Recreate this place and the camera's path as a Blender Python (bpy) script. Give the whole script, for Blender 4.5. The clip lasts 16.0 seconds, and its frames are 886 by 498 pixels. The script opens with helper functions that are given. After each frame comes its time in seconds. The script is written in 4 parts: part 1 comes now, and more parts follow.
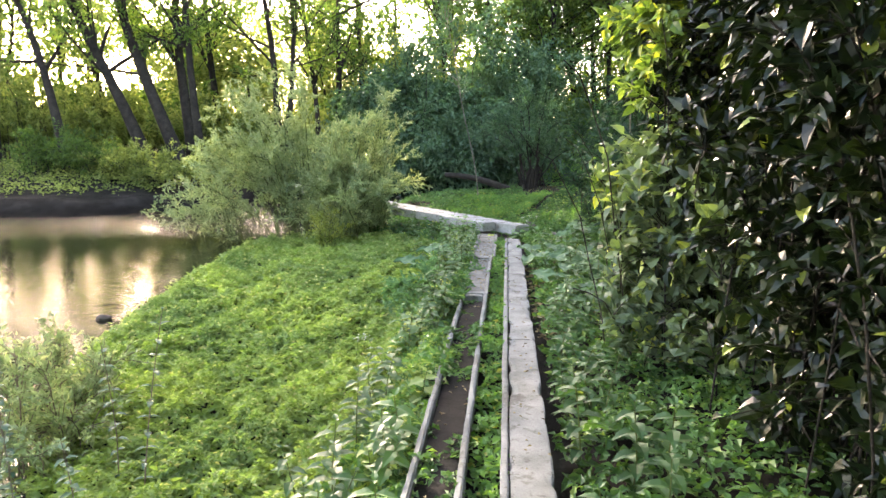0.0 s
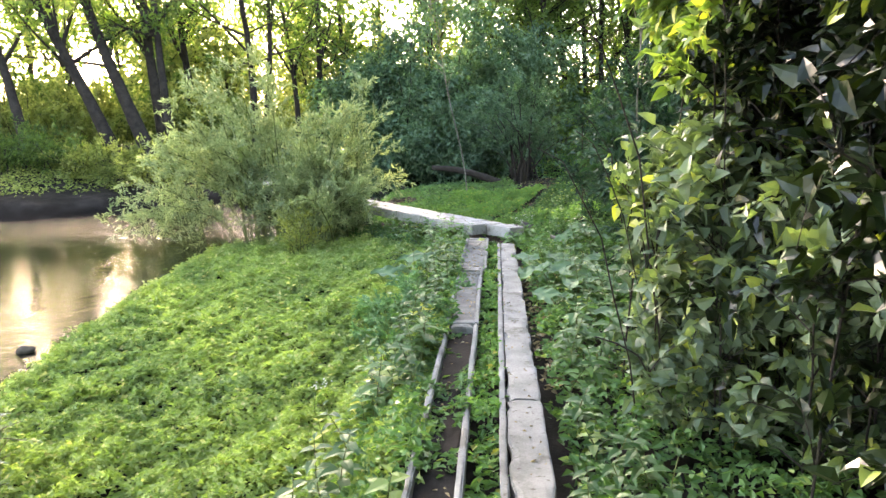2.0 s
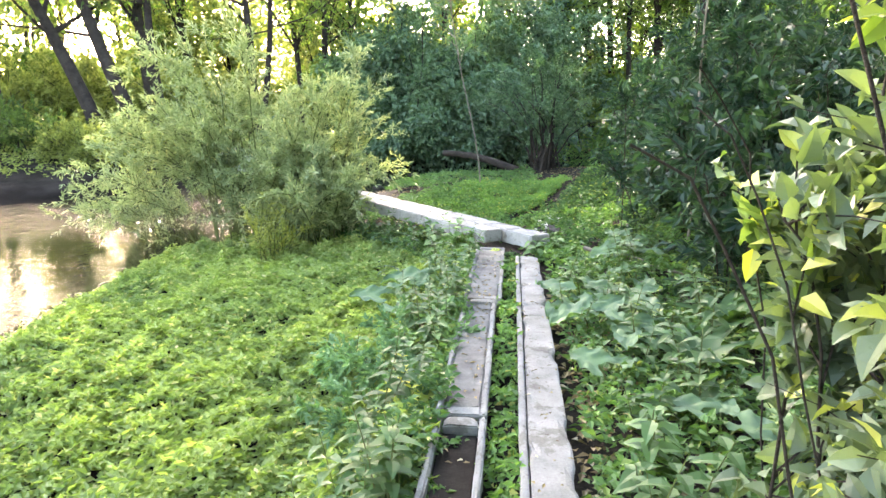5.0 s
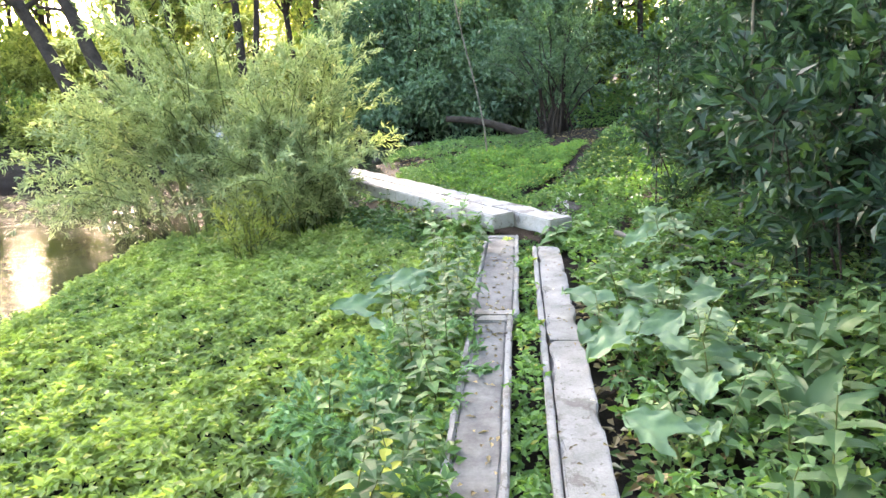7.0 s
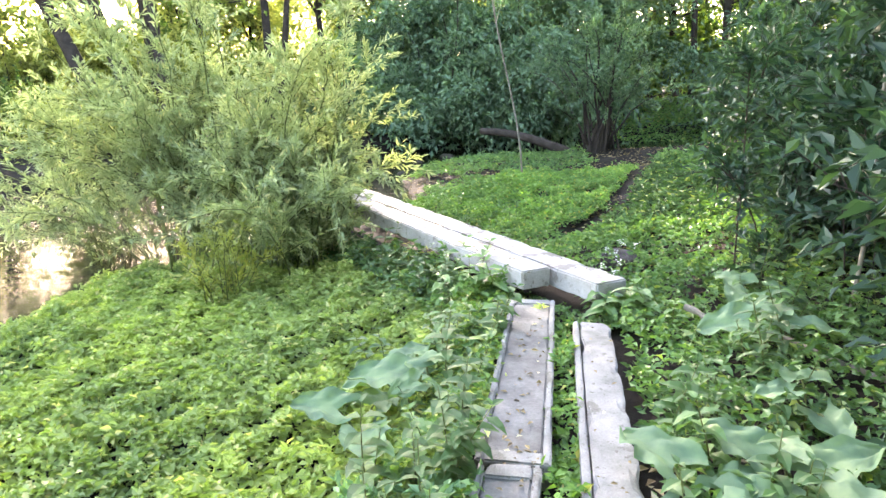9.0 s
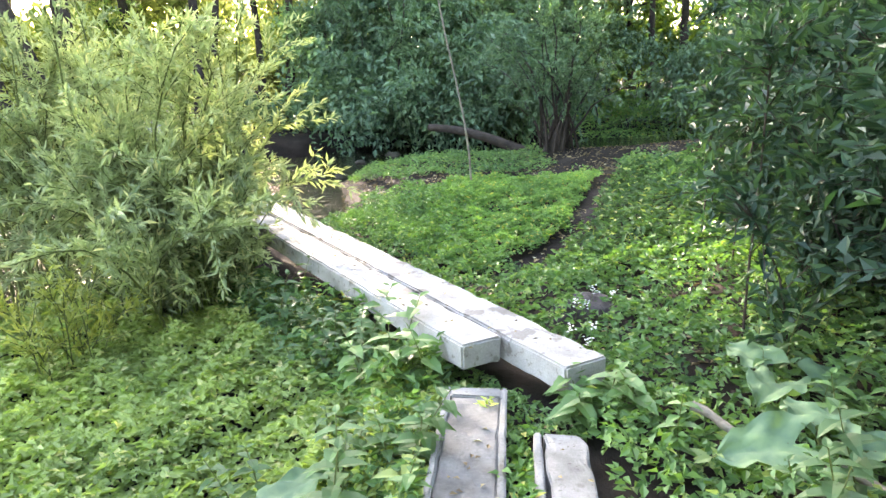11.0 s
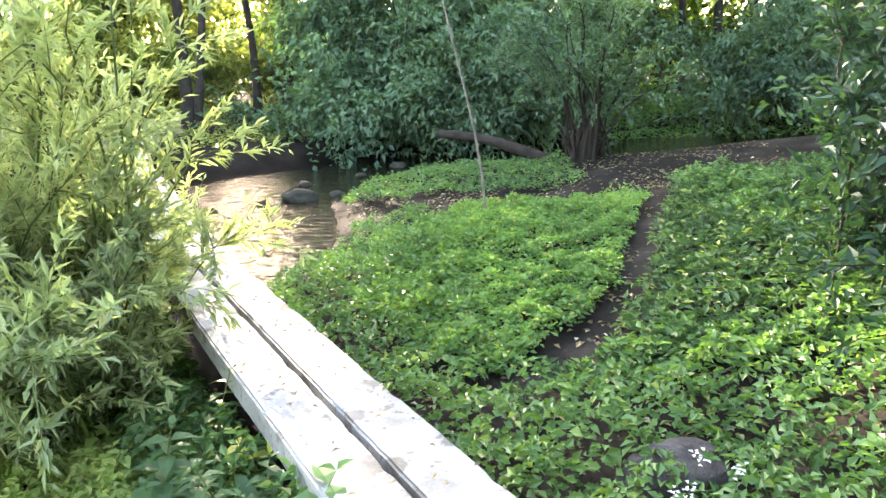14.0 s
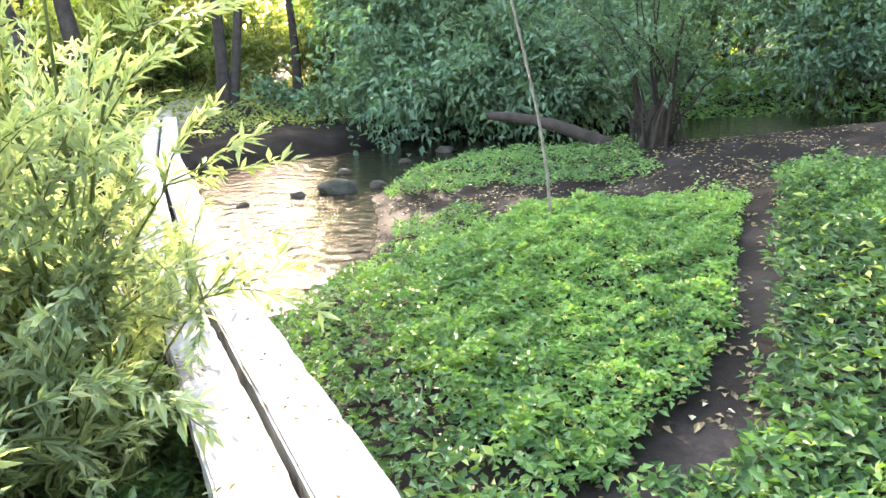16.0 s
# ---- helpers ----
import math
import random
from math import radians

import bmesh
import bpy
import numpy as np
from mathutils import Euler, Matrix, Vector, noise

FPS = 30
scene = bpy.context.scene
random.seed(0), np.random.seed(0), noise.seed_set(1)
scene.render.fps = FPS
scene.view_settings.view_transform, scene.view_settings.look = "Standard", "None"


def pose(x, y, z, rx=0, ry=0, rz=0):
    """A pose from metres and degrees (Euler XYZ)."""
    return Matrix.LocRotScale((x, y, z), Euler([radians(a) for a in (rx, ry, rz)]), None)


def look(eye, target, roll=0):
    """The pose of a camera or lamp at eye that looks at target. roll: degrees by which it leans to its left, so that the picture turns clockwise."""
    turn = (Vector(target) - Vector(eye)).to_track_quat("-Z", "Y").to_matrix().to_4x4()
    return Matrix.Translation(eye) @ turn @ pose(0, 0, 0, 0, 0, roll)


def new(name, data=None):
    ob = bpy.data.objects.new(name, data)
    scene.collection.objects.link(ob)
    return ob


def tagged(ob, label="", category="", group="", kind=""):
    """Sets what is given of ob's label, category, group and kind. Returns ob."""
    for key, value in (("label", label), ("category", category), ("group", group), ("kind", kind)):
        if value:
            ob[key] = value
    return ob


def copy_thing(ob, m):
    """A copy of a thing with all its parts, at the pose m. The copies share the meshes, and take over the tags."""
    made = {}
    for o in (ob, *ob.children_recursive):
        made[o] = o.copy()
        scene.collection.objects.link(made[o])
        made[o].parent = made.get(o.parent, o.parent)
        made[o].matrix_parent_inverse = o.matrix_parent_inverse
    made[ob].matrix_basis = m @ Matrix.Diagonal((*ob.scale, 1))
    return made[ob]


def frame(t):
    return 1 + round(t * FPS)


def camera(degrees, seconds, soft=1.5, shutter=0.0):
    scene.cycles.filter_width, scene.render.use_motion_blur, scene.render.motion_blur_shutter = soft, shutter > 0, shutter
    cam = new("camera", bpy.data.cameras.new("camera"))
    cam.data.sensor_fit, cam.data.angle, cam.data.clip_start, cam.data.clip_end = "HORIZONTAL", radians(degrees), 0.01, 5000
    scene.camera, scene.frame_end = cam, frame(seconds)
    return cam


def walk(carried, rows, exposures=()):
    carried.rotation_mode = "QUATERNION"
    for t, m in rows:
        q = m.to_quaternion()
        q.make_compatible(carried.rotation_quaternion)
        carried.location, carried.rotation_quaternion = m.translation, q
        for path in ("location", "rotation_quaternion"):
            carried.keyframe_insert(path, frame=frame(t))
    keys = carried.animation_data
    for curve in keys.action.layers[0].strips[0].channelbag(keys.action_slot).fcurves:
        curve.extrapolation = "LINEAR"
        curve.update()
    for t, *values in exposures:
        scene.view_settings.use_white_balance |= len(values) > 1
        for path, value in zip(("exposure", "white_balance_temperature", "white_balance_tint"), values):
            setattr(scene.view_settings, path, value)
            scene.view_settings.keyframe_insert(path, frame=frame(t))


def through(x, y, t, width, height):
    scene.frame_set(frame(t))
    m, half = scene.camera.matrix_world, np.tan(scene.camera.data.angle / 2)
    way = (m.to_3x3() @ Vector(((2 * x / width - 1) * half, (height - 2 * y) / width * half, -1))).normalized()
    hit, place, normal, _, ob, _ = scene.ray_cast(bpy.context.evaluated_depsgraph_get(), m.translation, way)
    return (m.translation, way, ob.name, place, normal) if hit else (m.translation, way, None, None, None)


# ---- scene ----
cam = camera(64.7, 16.0, soft=1.5)
METRES, EYE, TILT, LEAN, TURN = 11.6, 1.5, -9.5, 0.0, 0.0
ROWS = [
    (0.0, 0.0, 0.0, 0.0, 0.0, 0.0, -0.0),
    (0.5, -0.0012, 0.0269, 0.005, -0.13, -0.95, 0.58),
    (1.0, -0.0036, 0.0557, 0.0109, 0.03, 1.09, 2.09),
    (1.5, 0.0008, 0.0831, 0.0117, 0.12, -0.38, 0.76),
    (2.0, 0.0083, 0.1141, 0.0205, -0.75, -0.8, 0.96),
    (2.5, 0.0087, 0.1433, 0.0234, -1.32, -0.51, 0.32),
    (3.0, 0.0106, 0.1803, 0.0314, -0.71, -1.28, 0.4),
    (3.5, 0.0146, 0.2124, 0.0379, 0.71, -1.16, 0.32),
    (6.0, 0.0218, 0.3487, 0.052, -0.08, -2.86, -0.56),
    (6.5, 0.0212, 0.3762, 0.0606, -1.12, -2.9, 0.18),
    (7.0, 0.0283, 0.4118, 0.0634, 1.19, -5.06, 2.46),
    (7.5, 0.0333, 0.4443, 0.0701, 0.98, -4.75, 0.7),
    (8.0, 0.0326, 0.4822, 0.0749, 1.27, -5.21, 0.94),
    (8.5, 0.0326, 0.5141, 0.0826, 3.06, -5.24, -0.15),
    (9.0, 0.0383, 0.5479, 0.0892, 4.15, -4.56, 0.12),
    (9.5, 0.0399, 0.5837, 0.0946, 0.63, -4.71, 0.75),
    (10.0, 0.0434, 0.6166, 0.1021, -0.1, -4.97, 0.04),
    (12.5, 0.0602, 0.7793, 0.129, 1.7, -5.46, 1.0),
    (13.0, 0.061, 0.8071, 0.1347, 1.31, -5.45, 0.97),
    (13.5, 0.0599, 0.8398, 0.1419, 0.55, -4.77, 0.95),
    (14.0, 0.0616, 0.8668, 0.1443, 2.01, -5.51, 1.6),
    (14.5, 0.067, 0.8968, 0.1533, 4.56, -4.26, 0.42),
    (15.0, 0.0625, 0.922, 0.1577, 0.73, -3.63, 1.61),
    (15.5, 0.0549, 0.9479, 0.1603, 1.16, -6.58, 2.77),
    (16.0, 0.0477, 0.9723, 0.1644, 5.64, -7.42, 1.63),
]
EXPO = [(0.0, 3.5, 7500, 23), (2.5, 3.85, 7500, 23), (3.5, 4.1, 7500, 23), (7.0, 4.15, 7500, 24), (10.0, 4.4, 7500, 26), (12.5, 4.05, 7700, 21), (14.5, 4.5, 7600, 23), (16.0, 4.7, 7600, 24)]
walk(cam, [(t, pose(0, 0, EYE, TILT, LEAN, TURN) @ pose(METRES * x, METRES * y, METRES * z, 90 + pitch, roll, yaw)) for t, x, y, z, yaw, pitch, roll in ROWS], EXPO)

# ---- world and light ----
SUN_UP, SUN_TURN = radians(21), radians(-25)      # height; turn from straight ahead, to the left
world = bpy.data.worlds.new("world")
scene.world = world
world.use_nodes = True
_wn = world.node_tree
_sky = _wn.nodes.new("ShaderNodeTexSky")
_sky.sky_type, _sky.sun_disc = "NISHITA", False
_sky.sun_elevation, _sky.sun_rotation = SUN_UP, SUN_TURN
_sky.air_density, _sky.dust_density = 1.0, 2.0
_wn.links.new(_sky.outputs[0], _wn.nodes["Background"].inputs[0])
_wn.nodes["Background"].inputs[1].default_value = 0.15
sun = new("sun", bpy.data.lights.new("sun", "SUN"))
sun.data.energy, sun.data.angle, sun.data.color = 2.2, radians(0.6), (1.0, 0.93, 0.8)
sun.matrix_world = look((0, 0, 30), Vector((0, 0, 30)) - Vector((math.sin(SUN_TURN) * math.cos(SUN_UP), math.cos(SUN_TURN) * math.cos(SUN_UP), math.sin(SUN_UP))))


# ---- materials ----
def nodes_of(name):
    m = bpy.data.materials.new(name)
    m.use_nodes = True
    t = m.node_tree
    return m, t, t.nodes["Principled BSDF"], t.nodes["Material Output"]


def add(t, kind, **inputs):
    n = t.nodes.new(kind)
    for k, v in inputs.items():
        n.inputs[k.replace("_", " ")].default_value = v
    return n


def ramp(t, fac, stops):
    r = t.nodes.new("ShaderNodeValToRGB")
    e = r.color_ramp.elements
    while len(e) < len(stops):
        e.new(0.5)
    for el, (p, c) in zip(e, stops):
        el.position, el.color = p, (*c, 1)
    t.links.new(fac, r.inputs[0])
    return r.outputs[0]


def mixc(t, fac, a, b, mode="MIX"):
    m = t.nodes.new("ShaderNodeMix")
    m.data_type, m.blend_type = "RGBA", mode
    for sock, v in ((m.inputs[0], fac), (m.inputs[6], a), (m.inputs[7], b)):
        if isinstance(v, (int, float)):
            sock.default_value = v
        elif isinstance(v, tuple):
            sock.default_value = (*v, 1)
        else:
            t.links.new(v, sock)
    return m.outputs[2]


def world_noise(t, scale, detail=4.0, rough=0.55):
    g = t.nodes.new("ShaderNodeNewGeometry")
    n = add(t, "ShaderNodeTexNoise", Scale=scale, Detail=detail, Roughness=rough)
    t.links.new(g.outputs["Position"], n.inputs["Vector"])
    return n.outputs["Fac"]


def leaf_material(name, dark, light, odd=None, through=0.4, rough=0.5, patch=0.6, odd_share=0.05, spec=0.3, thru_tint=(1.05, 1.2, 0.4)):
    """Leaves: each its own shade, wider patches over them, and light that comes through them."""
    m, t, p, out = nodes_of(name)
    g = t.nodes.new("ShaderNodeNewGeometry")
    each = ramp(t, g.outputs["Random Per Island"], [(0.0, dark), (1.0, light)])
    wide = ramp(t, world_noise(t, patch, 3.0), [(0.35, (0.72, 0.78, 0.8)), (0.65, (1.2, 1.15, 1.0))])
    c = mixc(t, 1.0, each, wide, "MULTIPLY")
    if odd:
        gt = t.nodes.new("ShaderNodeMath")
        gt.operation = "LESS_THAN"
        gt.inputs[1].default_value = odd_share
        t.links.new(g.outputs["Random Per Island"], gt.inputs[0])
        c = mixc(t, gt.outputs[0], c, odd)
    t.links.new(c, p.inputs["Base Color"])
    p.inputs["Roughness"].default_value = rough
    p.inputs["Specular IOR Level"].default_value = spec
    tr = t.nodes.new("ShaderNodeBsdfTranslucent")
    t.links.new(mixc(t, 1.0, c, thru_tint, "MULTIPLY"), tr.inputs[0])
    mx = t.nodes.new("ShaderNodeMixShader")
    mx.inputs[0].default_value = through
    t.links.new(p.outputs[0], mx.inputs[1])
    t.links.new(tr.outputs[0], mx.inputs[2])
    t.links.new(mx.outputs[0], out.inputs[0])
    return m


def rough_material(name, stops, scale, bump=0.3, rough=0.9, fine=60.0, dist=0.02):
    """Earth, bark, stone: a ramp over noise, with a finer grain and relief."""
    m, t, p, out = nodes_of(name)
    wide = world_noise(t, scale, 6.0, 0.6)
    grain = world_noise(t, fine, 4.0, 0.7)
    c = mixc(t, 0.35, ramp(t, wide, stops), ramp(t, grain, [(0.3, (0.25, 0.25, 0.25)), (0.7, (1.0, 1.0, 1.0))]), "MULTIPLY")
    t.links.new(c, p.inputs["Base Color"])
    p.inputs["Roughness"].default_value = rough
    p.inputs["Specular IOR Level"].default_value = 0.25
    b = add(t, "ShaderNodeBump", Strength=bump, Distance=dist)
    s = t.nodes.new("ShaderNodeMath")
    t.links.new(wide, s.inputs[0])
    t.links.new(grain, s.inputs[1])
    t.links.new(s.outputs[0], b.inputs["Height"])
    t.links.new(b.outputs[0], p.inputs["Normal"])
    return m


M_SOIL = rough_material("soil", [(0.3, (0.009, 0.008, 0.006)), (0.5, (0.02, 0.017, 0.013)), (0.75, (0.05, 0.044, 0.036))], 1.6, 0.8, 0.85, 30)
_t = M_SOIL.node_tree
_t.nodes["Principled BSDF"].inputs["Specular IOR Level"].default_value = 0.06
_p = _t.nodes["Principled BSDF"]
_old = _p.inputs["Base Color"].links[0].from_socket
_g = _t.nodes.new("ShaderNodeNewGeometry")
_s = _t.nodes.new("ShaderNodeSeparateXYZ")
_t.links.new(_g.outputs["Position"], _s.inputs[0])
_m = _t.nodes.new("ShaderNodeMapRange")       # wet and dark close to the water line
for _k, _v in enumerate((-0.8, -0.5, 0.3, 1.0)):
    _m.inputs[_k + 1].default_value = _v
_t.links.new(_s.outputs["Z"], _m.inputs[0])
_c = _t.nodes.new("ShaderNodeVectorMath")
_c.operation = "SCALE"
_t.links.new(_old, _c.inputs[0])
_t.links.new(_m.outputs[0], _c.inputs["Scale"])
_t.links.new(_c.outputs[0], _p.inputs["Base Color"])
M_BARK = rough_material("bark", [(0.3, (0.018, 0.014, 0.01)), (0.7, (0.048, 0.04, 0.03))], 5, 0.9, 0.9, 40)
M_BARKPALE = rough_material("pale_bark", [(0.3, (0.12, 0.11, 0.08)), (0.7, (0.27, 0.25, 0.19))], 8, 0.5, 0.8, 60)
M_STEM = rough_material("green_stem", [(0.3, (0.06, 0.09, 0.02)), (0.7, (0.12, 0.15, 0.04))], 12, 0.1, 0.6)
M_DEAD = rough_material("dead_stem", [(0.3, (0.1, 0.08, 0.05)), (0.7, (0.26, 0.21, 0.14))], 12, 0.2, 0.8)
M_STONE = rough_material("stone", [(0.3, (0.014, 0.018, 0.008)), (0.7, (0.055, 0.052, 0.036))], 7, 0.6, 0.85, 50)
M_DIRT = rough_material("pale_dirt", [(0.3, (0.2, 0.17, 0.12)), (0.7, (0.36, 0.32, 0.25))], 2, 0.5, 0.9, 30)
M_CLOD = rough_material("grey_earth", [(0.3, (0.04, 0.036, 0.03)), (0.7, (0.12, 0.11, 0.1))], 9, 0.9, 0.95, 50)
def spalled(m, scale, dark, grow=0.0):
    """Flaked patches with crisp outlines over a rough material."""
    t = m.node_tree
    p = t.nodes["Principled BSDF"]
    old = p.inputs["Base Color"].links[0].from_socket
    patch = ramp(t, world_noise(t, scale, 5.0, 0.62), [(0.57 - grow, (1, 1, 1)), (0.6 - grow, dark)])
    spots = ramp(t, world_noise(t, scale * 9, 3.0, 0.6), [(0.62, (1, 1, 1)), (0.68, (0.6, 0.57, 0.52))])
    t.links.new(mixc(t, 1.0, mixc(t, 1.0, old, patch, "MULTIPLY"), spots, "MULTIPLY"), p.inputs["Base Color"])
    return m


M_CONCRETE = spalled(rough_material("weathered_concrete", [(0.28, (0.115, 0.122, 0.105)), (0.5, (0.22, 0.23, 0.208)), (0.75, (0.315, 0.328, 0.3))], 3.5, 0.6, 0.9, 90, 0.01), 3.0, (0.68, 0.66, 0.62))
M_PALECONCRETE = spalled(rough_material("pale_concrete", [(0.28, (0.22, 0.22, 0.19)), (0.5, (0.34, 0.345, 0.315)), (0.75, (0.43, 0.44, 0.41))], 3.5, 0.6, 0.9, 90, 0.01), 2.6, (0.6, 0.57, 0.53))
M_SILT = rough_material("dry_silt", [(0.3, (0.075, 0.078, 0.068)), (0.6, (0.17, 0.175, 0.158)), (0.8, (0.24, 0.247, 0.226))], 5, 0.7, 0.95, 45, 0.01)
M_WETMUD = rough_material("wet_silt", [(0.3, (0.005, 0.005, 0.004)), (0.7, (0.022, 0.021, 0.018))], 6, 0.5, 0.65, 45, 0.01)
M_WETMUD.node_tree.nodes["Principled BSDF"].inputs["Specular IOR Level"].default_value = 0.03

L_FIELD = leaf_material("field_leaves", (0.18, 0.27, 0.085), (0.36, 0.45, 0.19), (0.5, 0.5, 0.25), 0.45, 0.6, 0.7)
L_MOUND = leaf_material("mound_leaves", (0.07, 0.175, 0.05), (0.18, 0.33, 0.11), (0.32, 0.34, 0.1), 0.4, 0.5, 0.9)
L_HERB = leaf_material("herb_leaves", (0.05, 0.125, 0.04), (0.145, 0.27, 0.1), (0.24, 0.33, 0.1), 0.35, 0.45, 0.8)
L_NETTLE = leaf_material("nettle_leaves", (0.028, 0.075, 0.03), (0.09, 0.175, 0.066), (0.26, 0.32, 0.1), 0.3, 0.5, 2.0, spec=0.25)
L_BURDOCK = leaf_material("burdock_leaves", (0.085, 0.165, 0.09), (0.15, 0.25, 0.14), None, 0.3, 0.6, 9.0, spec=0.2)
L_WILLOW = leaf_material("willow_leaves", (0.2, 0.27, 0.15), (0.4, 0.47, 0.3), (0.5, 0.5, 0.28), 0.5, 0.45, 1.2, thru_tint=(1.1, 1.15, 0.6))
L_BIGBUSH = leaf_material("grey_willow_leaves", (0.045, 0.105, 0.06), (0.13, 0.22, 0.135), None, 0.35, 0.5, 0.4)
# Near-black leaf colour carries the hedge's deep shade; stray bright leaves mimic lit ones.
L_HEDGESHADE = leaf_material("shaded_hedge_leaves", (0.004, 0.009, 0.003), (0.02, 0.034, 0.01), (0.25, 0.3, 0.06), 0.12, 0.32, 1.5, 0.025, 0.35)
# Paler yellow-green plant; the bright tone also stands in for backlight on it.
L_HEDGEEND = leaf_material("light_hedge_leaves", (0.075, 0.145, 0.035), (0.24, 0.33, 0.11), (0.48, 0.5, 0.1), 0.4, 0.38, 1.5, 0.16, 0.4)
L_HEDGEFAR = leaf_material("grey_green_hedge_leaves", (0.08, 0.125, 0.075), (0.22, 0.29, 0.18), (0.42, 0.46, 0.12), 0.38, 0.4, 1.5, 0.05, 0.4)
# Dark green lowered further, so the colour itself deepens the thicket's shade.
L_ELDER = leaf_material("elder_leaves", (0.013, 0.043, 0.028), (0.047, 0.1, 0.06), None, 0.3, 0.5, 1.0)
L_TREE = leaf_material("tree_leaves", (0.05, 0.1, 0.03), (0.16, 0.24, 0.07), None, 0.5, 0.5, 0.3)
# Paler, yellower copy of the tree leaves, with sunlight put into the colour.
L_SUNTREE = leaf_material("sunlit_tree_leaves", (0.12, 0.165, 0.045), (0.3, 0.35, 0.13), None, 0.6, 0.5, 0.3, thru_tint=(1.12, 1.15, 0.65))
L_OLIVE = leaf_material("olive_leaves", (0.2, 0.24, 0.07), (0.4, 0.42, 0.16), None, 0.45, 0.5, 2.0)
L_LITTER = leaf_material("fallen_leaves", (0.08, 0.055, 0.03), (0.3, 0.24, 0.12), (0.5, 0.46, 0.3), 0.1, 0.6, 2.0)

M_WATER, _t, _p, _o = nodes_of("pond_water")
_p.inputs["Base Color"].default_value = (0.012, 0.011, 0.007, 1)
_p.inputs["IOR"].default_value = 1.33
_p.inputs["Roughness"].default_value = 0.03
_b = add(_t, "ShaderNodeBump", Strength=0.4, Distance=0.02)
_g = _t.nodes.new("ShaderNodeNewGeometry")
_s = _t.nodes.new("ShaderNodeSeparateXYZ")
_t.links.new(_g.outputs["Position"], _s.inputs[0])
_m = _t.nodes.new("ShaderNodeMapRange")       # livelier where the stream comes in
for _k, _v in enumerate((15.0, 18.0, 1.1, 6.0)):
    _m.inputs[_k + 1].default_value = _v
_t.links.new(_s.outputs["Y"], _m.inputs[0])
_x = _t.nodes.new("ShaderNodeMath")
_x.operation = "MULTIPLY"
_t.links.new(world_noise(_t, 5.0, 4.0), _x.inputs[0])
_t.links.new(_m.outputs[0], _x.inputs[1])
_t.links.new(_x.outputs[0], _b.inputs["Height"])
_t.links.new(_b.outputs[0], _p.inputs["Normal"])


# ---- mesh tools ----
rng = np.random.default_rng(5)


def mesh_of(name, verts, faces, material, smooth=False):
    """A mesh from arrays; faces all have the same number of corners."""
    verts, faces = np.asarray(verts, np.float32), np.asarray(faces, np.int32)
    me = bpy.data.meshes.new(name)
    n, k = faces.shape
    me.vertices.add(len(verts))
    me.vertices.foreach_set("co", verts.ravel())
    me.loops.add(n * k)
    me.loops.foreach_set("vertex_index", faces.ravel())
    me.polygons.add(n)
    me.polygons.foreach_set("loop_start", np.arange(0, n * k, k, dtype=np.int32))
    me.polygons.foreach_set("use_smooth", np.full(n, smooth))
    me.update(calc_edges=True)
    me.materials.append(material)
    return me


def part(name, me, parent=None, label="", kind="", category=""):
    ob = new(name, me)
    ob.parent = parent
    return tagged(ob, label, category, kind=kind)


def thing(name, place, label, category, group=""):
    e = new(name)
    e.location = place
    e.empty_display_size = 0.2
    return tagged(e, label, category, group)


def unit(v):
    return v / np.maximum(np.linalg.norm(v, axis=-1, keepdims=True), 1e-6)


def leaves(pos, way, up, length, width, full=False, fold=0.25, droop=0.25):
    """Leaf blades: base points, directions and upper sides. Returns verts and triangles."""
    n = len(pos)
    way = unit(way)
    side = unit(np.cross(way, up))
    up = np.cross(side, way)
    L, W = np.broadcast_to(length, n)[:, None], np.broadcast_to(width, n)[:, None]
    at = lambda u, w, h: pos + way * L * u + side * W * w + up * (W * h)
    if not full:
        v = np.stack([at(0, 0, 0), at(0.42, 0.5, fold), at(1, 0, -droop), at(0.42, -0.5, fold)], 1)
        f = np.array([[0, 1, 2], [0, 2, 3]])
    else:
        v = np.stack([at(0, 0, 0), at(.3, .5, fold), at(.3, 0, 0), at(.3, -.5, fold), at(.66, .34, fold * .4 - droop * .3),
                      at(.66, 0, -droop * .4), at(.66, -.34, fold * .4 - droop * .3), at(1, 0, -droop * 1.4)], 1)
        f = np.array([[0, 1, 2], [0, 2, 3], [2, 1, 4], [2, 4, 5], [3, 2, 5], [3, 5, 6], [5, 4, 7], [6, 5, 7]])
    k = v.shape[1]
    return v.reshape(-1, 3), (f[None] + (np.arange(n) * k)[:, None, None]).reshape(-1, 3)


def tubes(lines, radii, sides=6):
    """Round tapered stems along many lines (n, K, 3) with radii (n, K). Quads."""
    lines, radii = np.asarray(lines, float), np.asarray(radii, float)
    n, K, _ = lines.shape
    tan = unit(np.gradient(lines, axis=1))
    ref = np.where(np.abs(tan[..., 2:3]) > 0.9, np.array([1., 0, 0]), np.array([0, 0, 1.]))
    a = unit(np.cross(tan, ref))
    b = np.cross(tan, a)
    ang = np.linspace(0, 2 * np.pi, sides, endpoint=False)
    v = lines[:, :, None] + radii[:, :, None, None] * (a[:, :, None] * np.cos(ang)[:, None] + b[:, :, None] * np.sin(ang)[:, None])
    f = []
    for k in range(K - 1):
        for s in range(sides):
            s2 = (s + 1) % sides
            f.append((k * sides + s, k * sides + s2, (k + 1) * sides + s2, (k + 1) * sides + s))
    f = np.array(f)[None] + (np.arange(n) * K * sides)[:, None, None]
    return v.reshape(-1, 3), f.reshape(-1, 4)


